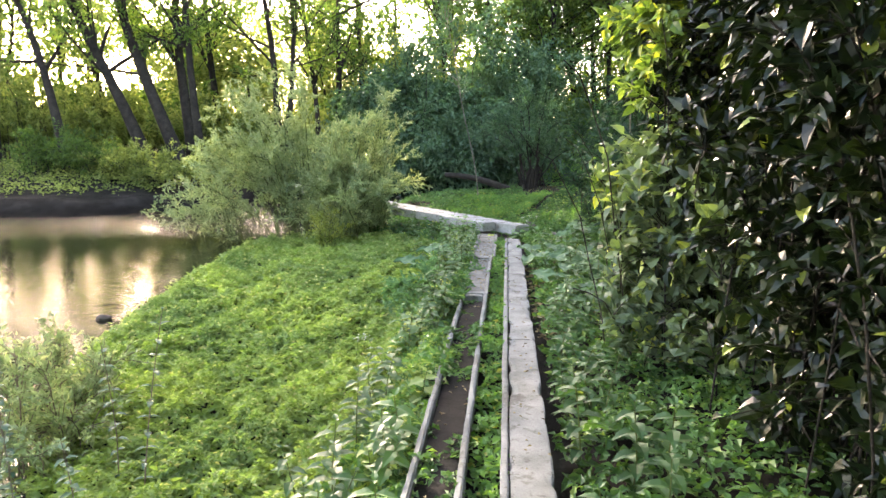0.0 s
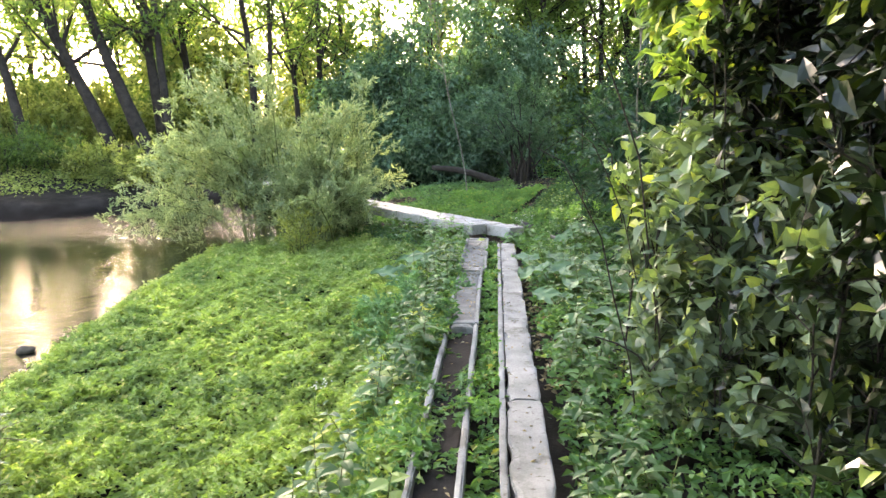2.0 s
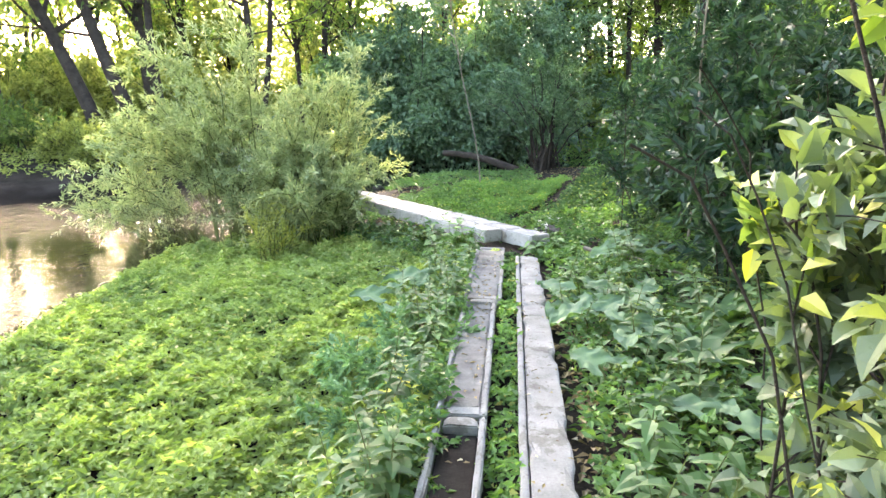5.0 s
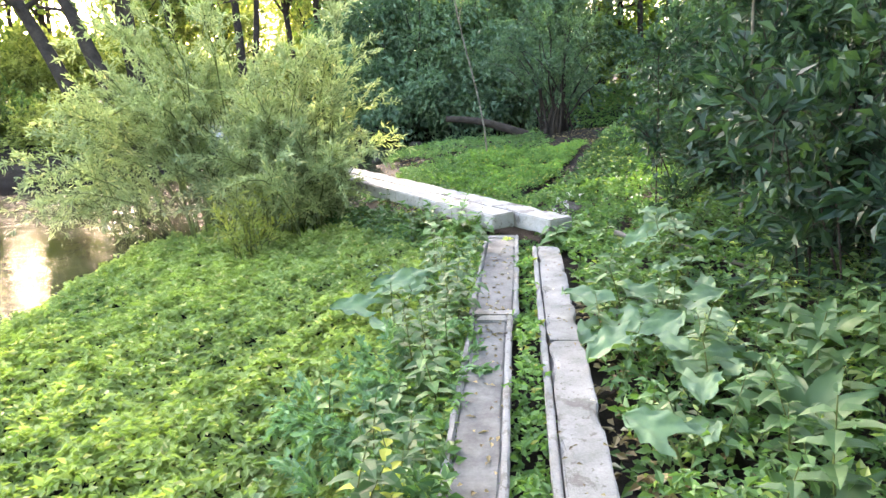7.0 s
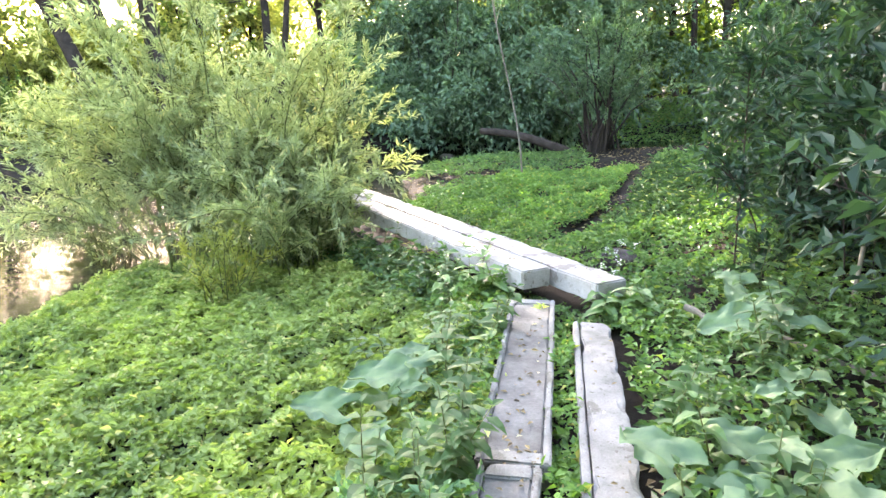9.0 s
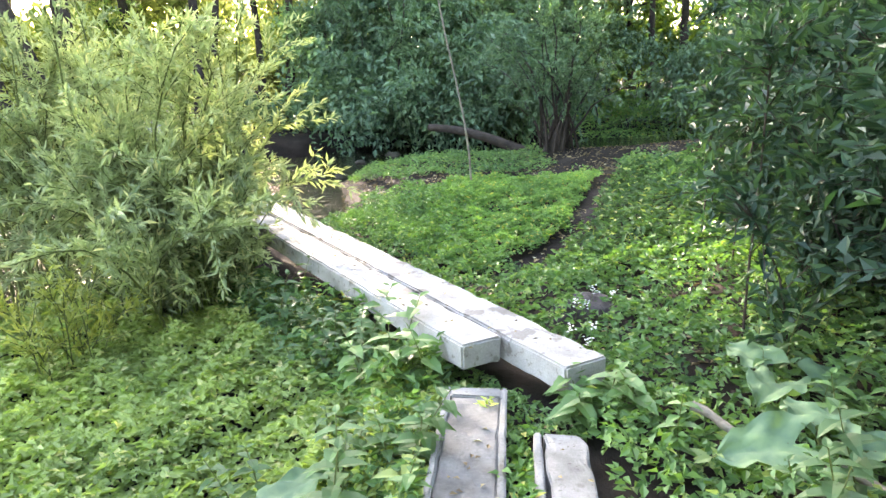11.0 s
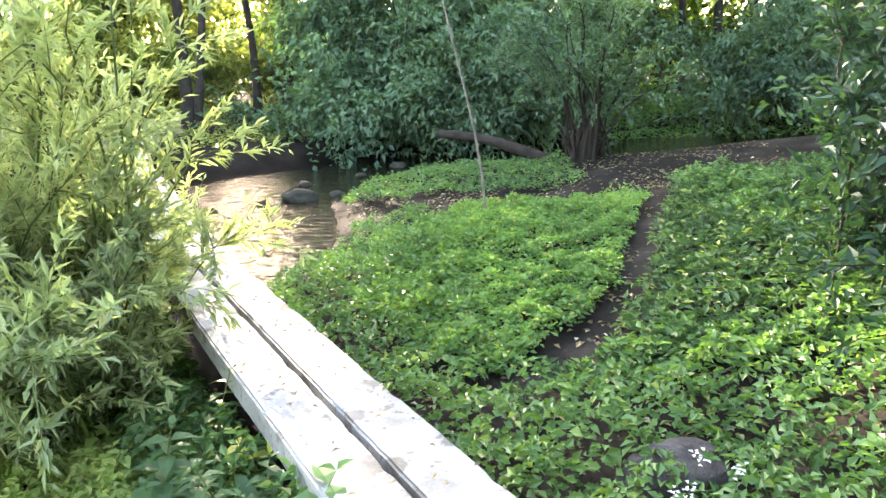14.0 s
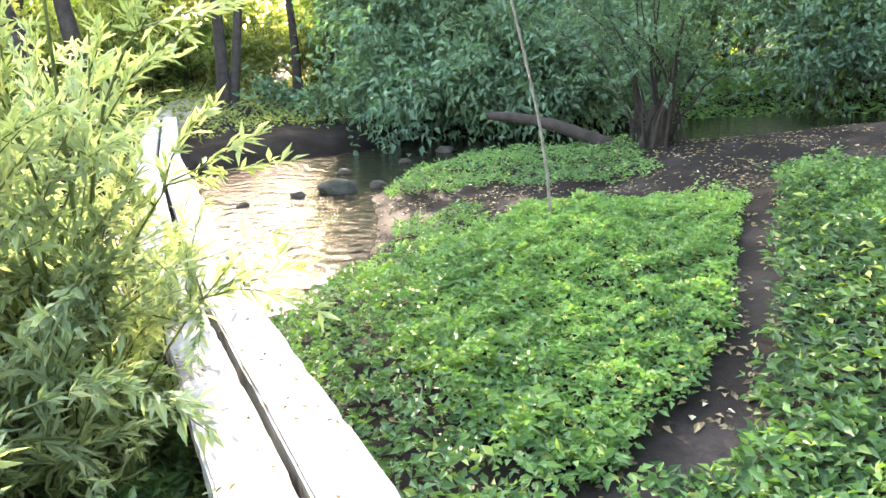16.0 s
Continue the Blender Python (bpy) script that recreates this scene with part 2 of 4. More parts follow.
def branch_off(lines, n, length, lift=0.2, wild=0.8, K=5, lo=0.25, hi=1.0, sag=0.0, outward=0.5):
    """n new lines (n, K, 3) that leave given ones, between the shares lo and hi of their length."""
    m, KK, _ = lines.shape
    i = rng.integers(0, m, n)
    t = lo + (hi - lo) * rng.random(n) ** 0.8
    x = t * (KK - 1)
    k = np.minimum(x.astype(int), KK - 2)
    fr = (x - k)[:, None]
    p = lines[i, k] * (1 - fr) + lines[i, k + 1] * fr
    tan = unit(lines[i, k + 1] - lines[i, k])
    d = unit(tan * outward + rng.normal(0, wild, (n, 3)) * 0.6 + np.array([0, 0, lift]))
    ln = length * rng.uniform(0.5, 1.2, n)[:, None]
    s = np.linspace(0, 1, K)
    bend = rng.normal(0, 0.15, (n, 3))
    out = p[:, None] + d[:, None] * ln[:, None] * s[:, None] + bend[:, None] * ln[:, None] * (s ** 2)[:, None]
    out[:, :, 2] -= sag * ln * s ** 2
    return out


def leaves_on(lines, n, length, width, full=False, spread=0.9, lo=0.1, up_bias=0.8, jitter=0.0):
    """n leaves along given twigs, pointing forward and out."""
    m, KK, _ = lines.shape
    i = rng.integers(0, m, n)
    x = (lo + (1 - lo) * rng.random(n)) * (KK - 1)
    k = np.minimum(x.astype(int), KK - 2)
    fr = (x - k)[:, None]
    p = lines[i, k] * (1 - fr) + lines[i, k + 1] * fr + rng.normal(0, 1, (n, 3)) * jitter
    tan = unit(lines[i, k + 1] - lines[i, k])
    way = unit(tan + rng.normal(0, spread, (n, 3)) * 0.7)
    up = unit(rng.normal(0, 0.5, (n, 3)) + np.array([0, 0, up_bias]))
    s = rng.uniform(0.6, 1.25, n)
    return leaves(p, way, up, length * s, width * s, full)


def shoots(base, n, height, spread, lean=(0, 0), K=7, arch=0.35, foot=0.15):
    """n stems that rise from a foot and arch outwards."""
    ang = rng.uniform(0, 2 * np.pi, n)
    out = spread * np.sqrt(rng.random(n))
    d = np.stack([np.cos(ang) * out + lean[0], np.sin(ang) * out + lean[1]], 1)
    h = height * rng.uniform(0.45, 1.12, n) * (1 - arch * (out / max(spread, .01)) ** 2)
    s = np.linspace(0, 1, K)
    f = rng.normal(0, foot, (n, 2))
    xy = np.array(base[:2]) + f[:, None] + d[:, None] * (s ** 1.3)[None, :, None] + rng.normal(0, 0.02, (n, K, 2)) * spread
    z = base[2] + h[:, None] * np.sin(s * np.pi / 2 * 0.95)[None] ** 0.9
    return np.concatenate([xy, z[..., None]], 2)


def taper(lines, r0, r1):
    n, K, _ = lines.shape
    return np.linspace(r0, r1, K)[None] * rng.uniform(0.7, 1.2, n)[:, None]


# ---- lie of the land ----
WATER = -0.85
NEAR_LAND = [(-2.4, -60), (-2.5, 3.6), (-3.7, 6.7), (-4.0, 9.6), (-4.05, 13.5), (-3.0, 15.3), (-2.1, 16.9), (-1.2, 17.4), (-0.7, 18.5),
             (-1.1, 20.4), (-1.6, 22.0), (-1.3, 23.5), (-.2, 24.8), (1.5, 25.2), (3.5, 25.2), (5, 25.7), (8, 26.4), (300, 27), (300, -60)]
FAR_LAND = [(-300, 10), (-40, 16), (-16, 19), (-10.5, 19.5), (-8.2, 21), (-6, 23.5), (-4.5, 25.5), (-2.5, 27.3), (-1.2, 29.5), (1, 29.3),
            (3, 28.8), (4.6, 30.6), (7.5, 32.0), (11, 31.0), (300, 31), (300, 600), (-300, 600)]


def inside(poly, x, y):
    """Signed distance to a polygon's edge, positive within."""
    x, y = np.asarray(x, float), np.asarray(y, float)
    best, odd = np.full(x.shape, 1e9), np.zeros(x.shape, bool)
    for (x0, y0), (x1, y1) in zip(poly, poly[1:] + poly[:1]):
        dx, dy = x1 - x0, y1 - y0
        t = np.clip(((x - x0) * dx + (y - y0) * dy) / (dx * dx + dy * dy), 0, 1)
        best = np.minimum(best, np.hypot(x - x0 - t * dx, y - y0 - t * dy))
        if y0 != y1:
            odd ^= ((y0 > y) != (y1 > y)) & (x < dx * (y - y0) / dy + x0)
    return np.where(odd, best, -best)


def ease(v):
    v = np.clip(v, 0, 1)
    return v * v * (3 - 2 * v)


def waves(x, y):
    return (np.sin(x * 2.1 + 1.3 * np.sin(y * 1.3)) + np.sin(y * 1.7 + 1.1 * np.sin(x * 1.9 + 2)) + 0.6 * np.sin(x * 4.3 + y * 3.1) + 0.5 * np.sin(y * 5.2 - x * 3.7)) / 3


def bumps(x, y):
    """Small hummocks of the low plants, 0 to 1."""
    a = np.sin(x * 17 + 2.2 * np.sin(y * 7.1)) * np.sin(y * 15 + 2.0 * np.sin(x * 6.3 + 1))
    b = np.sin(x * 9.3 + 1.7 * np.sin(y * 5.0 + 2)) * np.sin(y * 8.1 + 1.9 * np.sin(x * 4.1))
    return np.clip(0.5 + 0.3 * a + 0.35 * b, 0, 1)


def slab_x(y):
    """The line between the two rows of slabs."""
    return 0.09 * np.asarray(y) + 0.01


def land(x, y):
    x, y = np.asarray(x, float), np.asarray(y, float)
    dn, df = inside(NEAR_LAND, x, y), inside(FAR_LAND, x, y)
    low = -0.87 + 0.13 * ease((dn + 0.2) / 0.8) + 0.035 * np.clip(dn, 0, 3)
    t1 = ease((x - (slab_x(y) - 1.35)) / 1.0)
    t2 = ease((x + 1.7) / 2.4)
    k = ease((y - 10.8) / 1.8)
    high = -0.2 - 0.012 * np.clip(y - 3, 0, 9) + 0.1 * ease((x - 1.5) / 2) + 0.35 * ease((x - 3) / 5)
    high2 = -0.36 + 0.3 * ease((x - 1.6) / 2.0) + 0.4 * ease((x - 3.6) / 5) - 0.22 * ease((y - 18.5) / 2)
    near = low * (1 - t1) * (1 - k) + high * t1 * (1 - k) + k * (low * (1 - t2) + high2 * t2)
    near = np.where(y > 14, np.minimum(near, -0.74 + 0.24 * np.maximum(dn, 0)), near)
    near = near + 0.16 * np.exp(-((x - 1.0) ** 2 / 0.9 + (y - 16.9) ** 2 / 2.6))
    near = near + 0.02 * waves(x * 1.5, y * 1.5) * ease(dn)
    far = -0.87 + 0.45 * ease((df + 0.2) / 1.2) + 0.55 * ease((df - 1) / 6) + 0.8 * ease((df - 8) / 40) + 0.05 * waves(x, y) * ease(df)
    under = -0.95 - 0.25 * ease(-np.maximum(dn, df) / 2)
    h = np.where(dn > -0.2, near, np.where(df > -0.2, far, under))
    return np.where((dn <= -0.2) & (df <= -0.2), np.maximum(under, -0.87 - 0.35 * np.clip(-np.maximum(dn, df) - 0.2, 0, 1)), h)


def axis(lo, hi, step, reach):
    mid = np.arange(lo, hi, step)
    out = step * 1.25 ** np.arange(1, 60)
    a = np.cumsum(out)
    a = a[a < reach]
    return np.concatenate([(lo - a)[::-1], mid, hi + a])


gx, gy = axis(-12, 9, 0.25, 290), axis(-2, 32, 0.25, 500)
GX, GY = np.meshgrid(gx, gy)
gz = land(GX, GY)
ids = np.arange(GX.size).reshape(GX.shape)
gf = np.stack([ids[:-1, :-1], ids[:-1, 1:], ids[1:, 1:], ids[1:, :-1]], -1).reshape(-1, 4)
part("ground", mesh_of("ground", np.stack([GX, GY, gz], -1).reshape(-1, 3), gf, M_SOIL, True), None, "dark damp soil with leaf litter", "structure")
w = 300
part("water", mesh_of("water", [(-w, -60, WATER), (w, -60, WATER), (w, 60, WATER), (-w, 60, WATER)], [(0, 1, 2, 3)], M_WATER), None,
     "still brown pond water with bright sky reflections", "structure")


# ---- slabs ----
def slab(name, a, b, width, thick, tray, label, rim=0.035, deep=0.045, ribs=1, fill=M_SILT, za=0.0, zb=0.0, lip=0):
    """A concrete slab from a to b; a tray has rims round a sunken, silted bed."""
    a, b = Vector((*a, za)), Vector((*b, zb))
    d = b - a
    ln = d.length
    e = thing(name, a, label, "concrete slab", "concrete slabs of the walkway")
    e.rotation_euler = d.to_track_quat("X", "Z").to_euler()

    def box(nm, x0, x1, y0, y1, z0, z1, mat, cuts=0.08, rough=0.005, worn=0.009):
        bm = bmesh.new()
        bmesh.ops.create_cube(bm, size=1, matrix=Matrix.Translation(((x0 + x1) / 2, (y0 + y1) / 2, (z0 + z1) / 2)) @ Matrix.Diagonal((x1 - x0, y1 - y0, z1 - z0, 1)))
        bmesh.ops.bevel(bm, geom=list(bm.edges), offset=worn, segments=2, affect="EDGES", clamp_overlap=True)
        nx = max(1, int((x1 - x0) / cuts))
        for i in range(1, nx):
            bmesh.ops.bisect_plane(bm, geom=list(bm.verts) + list(bm.edges) + list(bm.faces), plane_co=(x0 + (x1 - x0) * i / nx, 0, 0), plane_no=(1, 0, 0))
        for i in range(1, 4):
            for ax in (1, 2):
                lo_, hi_ = ((y0, y1), (z0, z1))[ax - 1]
                co, no = [0, 0, 0], [0, 0, 0]
                co[ax], no[ax] = lo_ + (hi_ - lo_) * i / 4, 1
                if hi_ - lo_ > 0.08:
                    bmesh.ops.bisect_plane(bm, geom=list(bm.verts) + list(bm.edges) + list(bm.faces), plane_co=co, plane_no=no)
        bmesh.ops.recalc_face_normals(bm, faces=list(bm.faces))
        for v in bm.verts:
            q = v.co * 9 + Vector((x0 * 3, a.x * 5, a.y))
            v.co += noise.noise_vector(q) * rough + noise.noise_vector(q * 0.25) * rough
            edge = max(abs(2 * v.co.y - y0 - y1) / (y1 - y0), 0)
            if mat not in (M_SILT, M_WETMUD) and edge > 0.85 and noise.noise(v.co * 5 + a) > 0.16:
                v.co.z -= 0.008
                v.co.y -= (0.004 if mat == M_PALECONCRETE else 0.014) * (1 if 2 * v.co.y > y0 + y1 else -1) * (y1 - y0 > 0.1)
        me = bpy.data.meshes.new(nm)
        bm.to_mesh(me)
        bm.free()
        me.materials.append(mat)
        return part(nm, me, e)
    h = width / 2
    if not tray and lip:
        box("slab_body", 0, ln, -h, h - lip, -thick, 0, M_CONCRETE)
        box("edge_strip", 0, ln, h - lip + 0.008, h, -thick, 0.002, M_CONCRETE, rough=0.004, worn=0.008)
    elif not tray:
        box("slab_body", 0, ln, -h, h, -thick, 0, M_PALECONCRETE, cuts=0.07, rough=0.0035, worn=0.012)
    else:
        box("slab_body", 0, ln, -h, h, -thick, -deep, M_CONCRETE)
        for s in (-1, 1):
            box("rim", 0, ln, min(s * h, s * (h - rim)), max(s * h, s * (h - rim)), -deep - 0.004, 0, M_CONCRETE)
        for i in range(ribs + 1):
            x = ln * i / ribs
            x = min(max(x, 0.05), ln - 0.05)
            box("crossbar", x - 0.05, x + 0.05, -h + rim - 0.002, h - rim + 0.002, -deep - 0.002, -0.004, M_CONCRETE)
        box("bed", 0.1, ln - 0.1, -h + rim + 0.003, h - rim - 0.003, -deep - 0.001, -deep + 0.022, fill, 0.1, 0.008)
    return e


def zs(y):
    return -0.02 - 0.016 * (y - 3)


def along(y, off):
    return (0.09 * y + off, y)


# right-hand row, left-hand row, then the two rows that cross the water
for y0, y1, dz in ((-1.6, 1.55, 0.0), (1.58, 5.1, 0.01), (5.13, 8.6, 0), (8.63, 10.95, -0.015)):
    slab("walkway_slab", along(y0, 0.115), along(y1, 0.115), 0.24, 0.12, False, "grey weathered concrete slab among nettles, worn edges", lip=0.045, za=zs(y0) + dz, zb=zs(y1) + dz)
for y0, y1, ribs, fill, off, width in ((-1.6, 2.2, 1, M_WETMUD, -0.3, 0.255), (2.23, 6.77, 1, M_WETMUD, -0.3, 0.26), (6.8, 9.08, 1, M_SILT, -0.305, 0.27), (9.1, 11.42, 1, M_SILT, -0.293, 0.325)):
    slab("tray_slab", along(y0, off), along(y1, off), width, 0.13, True, "concrete trough slab filled with dried silt, raised rims", ribs=ribs, deep=0.075 if y0 < 6 else 0.035, za=zs(y0), zb=zs(y1), fill=fill)
U = Vector((-0.534, 0.845)).normalized()
N = Vector((U.y, -U.x))


def cross(s, off, p0=(0.778, 11.67)):
    q = Vector(p0) + U * s + N * off
    return (q.x, q.y)


slab("bridge_slab", cross(0, 0), cross(5.25, 0), 0.27, 0.15, False, "pale concrete plank slab bridging the pond, chipped end", za=0.0, zb=-0.02)
slab("bridge_slab", cross(-0.5, 0.315), cross(5.35, 0.315), 0.285, 0.15, False, "pale concrete plank slab bridging the pond, stained top", za=-0.015, zb=-0.025)
for s0, s1, o0, o1 in ((-1.0, -1.4, 0.52, 0.56), (-1.6, -2.5, 0.57, 0.63)):
    e = thing("dry_branch", (0, 0, 0), "bare grey-brown dead branch lying among burdock leaves", "branch")
    k = np.linspace(0, 1, 8)
    pts = np.array([(*cross(s0 + (s1 - s0) * u, o0 + (o1 - o0) * u + 0.015 * math.sin(u * 9)), -0.1 - 0.06 * u) for u in k])
    v, f = tubes(pts[None], np.linspace(0.024, 0.016, 8)[None] * (1 + 0.15 * np.sin(k * 17)), 8)
    part("bark", mesh_of("bark", v, f, M_BARKPALE, True), e)

q1 = Vector(cross(5.3, 0.18))
q2, q3 = Vector((-5.0, 21.9)), Vector((-7.55, 27.2))
for pa, pb, za, zb in ((q1, q2, -0.03, -0.08), (q2, q3, -0.08, 0.03)):
    u = (pb - pa).normalized()
    nn = Vector((u.y, -u.x))
    for s in (-1, 1):
        slab("bridge_slab", tuple(pa + u * 0.03 + nn * 0.18 * s), tuple(pb + nn * 0.18 * s), 0.31, 0.14, False, "pale sunlit concrete slab over the water", za=za, zb=zb)


def off_cross(x, y):
    """How far right of the bridge's left-hand slab a place lies."""
    return (x - 0.778) * N.x + (y - 11.67) * N.y


# ---- trees and bushes ----
def off_path(lines, bx, by, bz):
    """Leaves out the twigs that would hang in the walker's way."""
    x, y, z = lines[:, :, 0] + bx, lines[:, :, 1] + by, lines[:, :, 2] + bz
    hit = ((x < 0.95 + 0.05 * y) & (x > -1.0) & (y > -1) & (y < 11) & (z < 3.4)).any(1)
    return lines[~hit]


def tree(name, base, top, radius, limbs, twigs, n_leaves, leaf, mat, label, bark=M_BARK, spread=2.5, lo=0.35, bend=0.4, lift=0.35, category="tree", fine=True):
    """A tree: bent tapered trunk with limbs, and a crown of single leaves on twigs."""
    bx, by = base
    bz = float(land(bx, by)) - 0.1
    e = thing(name, (bx, by, bz), label, category)
    s = np.linspace(0, 1, 9)
    p0, p1 = np.array((0, 0, 0.0)), np.array((top[0] - bx, top[1] - by, top[2] - bz))
    line = p0 + (p1 - p0) * s[:, None]
    line[:, :2] += (np.sin(s * 5 + bx)[:, None] * 0.12 + np.array([bend, 0]) * (s * (1 - s))[:, None] * 1.5)
    line = line[None] - np.array([line[0, 0], line[0, 1], 0])
    height = p1[2]
    lb = branch_off(line, limbs, height * 0.4, lift, 0.9, 6, lo, 0.98, outward=0.6)
    tv, tf = tubes(line, np.linspace(radius, radius * 0.3, 9)[None] * (1 + 0.35 * np.exp(-s * 14))[None], 8)
    part("trunk", mesh_of("trunk", tv, tf, bark, True), e)
    bv, bf = tubes(lb, taper(lb, radius * 0.32, 0.012), 5)
    part("branchwork", mesh_of("branchwork", bv, bf, bark, True), e, kind="stuff")
    tw = off_path(branch_off(lb, twigs, spread * 0.45, 0.1, 1.0, 4, 0.2, 1.0, 0.15), bx, by, bz)
    if fine:
        wv, wf = tubes(tw, taper(tw, 0.014, 0.004), 3)
        part("twigwork", mesh_of("twigwork", wv, wf, bark), e, kind="stuff")
    v, f = leaves_on(tw, n_leaves, leaf, leaf * 0.55, jitter=leaf * 0.9)
    part("crown", mesh_of("crown", v, f, mat), e)
    return e


def bush(name, base, height, spread, stems, twigs, n_leaves, leaf, width, mat, label, lean=(0, 0), full=False, bark=M_BARK, twig=0.5, arch=0.35, lo=0.3, r=0.018, category="bush", sag=0.1, foot=0.15, jitter=0.01, lo_leaf=0.1, fine=True):
    bz = float(land(*base)) - 0.05
    e = thing(name, (*base, bz), label, category)
    st = shoots((0, 0, 0), stems, height, spread, lean, arch=arch, foot=foot)
    sv, sf = tubes(st, taper(st, r, 0.004), 5)
    part("branchwork", mesh_of("branchwork", sv, sf, bark, True), e, kind="stuff")
    tw = off_path(branch_off(st, twigs, twig, 0.25, 0.7, 4, lo, 1.0, sag), *base, bz)
    if fine:
        wv, wf = tubes(tw, taper(tw, 0.005, 0.002), 3)
        part("twigwork", mesh_of("twigwork", wv, wf, bark), e, kind="stuff")
    v, f = leaves_on(tw, n_leaves, leaf, width, full, jitter=jitter, lo=lo_leaf)
    part("crown", mesh_of("crown", v, f, mat), e)
    return e


# the willow beside the bridge
WB = dict(bark=M_STEM, twig=0.5, r=0.012, foot=0.3)
bush("willow_bush", (-1.75, 14.0), 2.6, 1.25, 80, 1000, 40000, 0.095, 0.023, L_WILLOW, "grey-green willow bush with narrow leaves beside the bridge", sag=0.12, arch=0.55, lo=0.03, lo_leaf=0.0, **WB)
bush("willow_bush", (-3.0, 14.5), 3.4, 1.4, 70, 800, 28000, 0.095, 0.023, L_WILLOW, "tall grey-green willow bush arching over the pond", lean=(-0.5, 0), sag=0.1, arch=0.5, lo=0.34, **WB)
bush("willow_bush", (-4.3, 15.2), 2.3, 1.2, 26, 320, 6500, 0.095, 0.023, L_WILLOW, "low willow boughs hanging to the pond", lean=(-0.8, 0), sag=0.2, arch=0.6, lo=0.38, **WB)
bush("willow_shoots", (-2.15, 12.75), 0.95, 0.32, 14, 110, 1100, 0.075, 0.022, L_OLIVE, "yellowing willow shoots at the foot of the bush", sag=0.05, lo=0.05, bark=M_STEM, twig=0.25, r=0.006, foot=0.12)
# big grey willow on the far bank
for bx, by, h, s, q in ((-2.6, 31.4, 4.4, 2.0, 0), (-1.2, 30.6, 6.4, 2.6, 0.2), (1.6, 31.0, 6.8, 2.9, 0), (4.0, 33.2, 6.0, 2.6, 0), (-2.4, 30.0, 1.7, 1.7, -0.6), (-0.2, 29.9, 2.4, 2.4, -1.2), (2.0, 29.8, 2.6, 1.8, -1.2), (9.8, 32.4, 3.6, 2.0, -0.8)):
    bush("grey_willow", (bx, by), h, s, 34, 700, 13000, 0.21, 0.105, L_BIGBUSH, "broad shaded willow bush on the far bank", lean=(0, q), r=0.03, twig=1.3, arch=0.5, lo=0.03, foot=0.7, jitter=0.14, sag=0.75, lo_leaf=0.0, fine=False)
# hedge close on the right of the start
HB = dict(full=True, twig=0.45, arch=0.25, sag=0.35, foot=0.35, r=0.006)
# rear rows are added thick to cut off light from behind
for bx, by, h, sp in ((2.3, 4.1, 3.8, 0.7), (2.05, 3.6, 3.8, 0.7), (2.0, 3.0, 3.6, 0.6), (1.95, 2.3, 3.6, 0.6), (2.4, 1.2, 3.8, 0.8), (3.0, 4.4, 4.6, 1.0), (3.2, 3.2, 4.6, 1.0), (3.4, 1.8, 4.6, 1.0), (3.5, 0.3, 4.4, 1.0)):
    bush("hedge_shrub", (bx, by), h, sp, 13, 420, 4800 if bx < 2.6 else 5000, 0.1, 0.06, L_HEDGESHADE, "dense shrub with drooping pointed leaves, deep shade put into their colour", lo=0.0, lo_leaf=0.0, **{**HB, "full": bx < 2.6, "sag": 0.5})
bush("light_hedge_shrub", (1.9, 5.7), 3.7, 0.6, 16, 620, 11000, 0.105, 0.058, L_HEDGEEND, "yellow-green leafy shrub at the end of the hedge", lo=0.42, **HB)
bush("hedge_shrub", (2.4, 5.2), 3.6, 0.75, 12, 500, 6500, 0.1, 0.056, L_HEDGESHADE, "leafy shrub standing in the hedge, its leaves coloured dark as in shade", lo=0.2, **HB)
bush("grey_hedge_shrub", (1.9, 5.05), 1.7, 0.55, 18, 480, 7000, 0.105, 0.066, L_HEDGEFAR, "grey-green shrub with broad drooping leaves", lo=0.02, **HB)
bush("grey_hedge_shrub", (2.0, 4.65), 1.5, 0.6, 16, 440, 5500, 0.1, 0.064, L_HEDGEFAR, "low grey-green shrub with broad drooping leaves", lo=0.02, **HB)
bush("grey_hedge_shrub", (2.8, 6.1), 3.3, 0.7, 16, 450, 6000, 0.1, 0.062, L_HEDGEFAR, "tall grey-green shrub with broad drooping leaves", lo=0.05, **HB)
# canopy added overhead to keep skylight off the hedge
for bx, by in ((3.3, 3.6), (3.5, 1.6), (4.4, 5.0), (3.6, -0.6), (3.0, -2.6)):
    tree("hedge_shade_tree", (bx, by), (bx - 0.4, by + 0.2, 8.0), 0.1, 24, 320, 9000, 0.19, L_HEDGESHADE, "tree added over the hedge to cut off skylight, leaves coloured dark", spread=2.6, lo=0.38, fine=False)
# unseen trees beside and behind the start, added to block skylight
for x, y in ((6.5, -3), (7, 1), (8, 5), (2.5, -6), (-2, -8), (5, -8), (9, -6), (-7, -9)):
    tree("woodland_tree", (x, y), (x, y, 11), 0.2, 26, 320, 5500, 0.32, L_TREE, "unseen leafy tree added to shade the start of the walkway", spread=4.0, lo=0.05, fine=False)

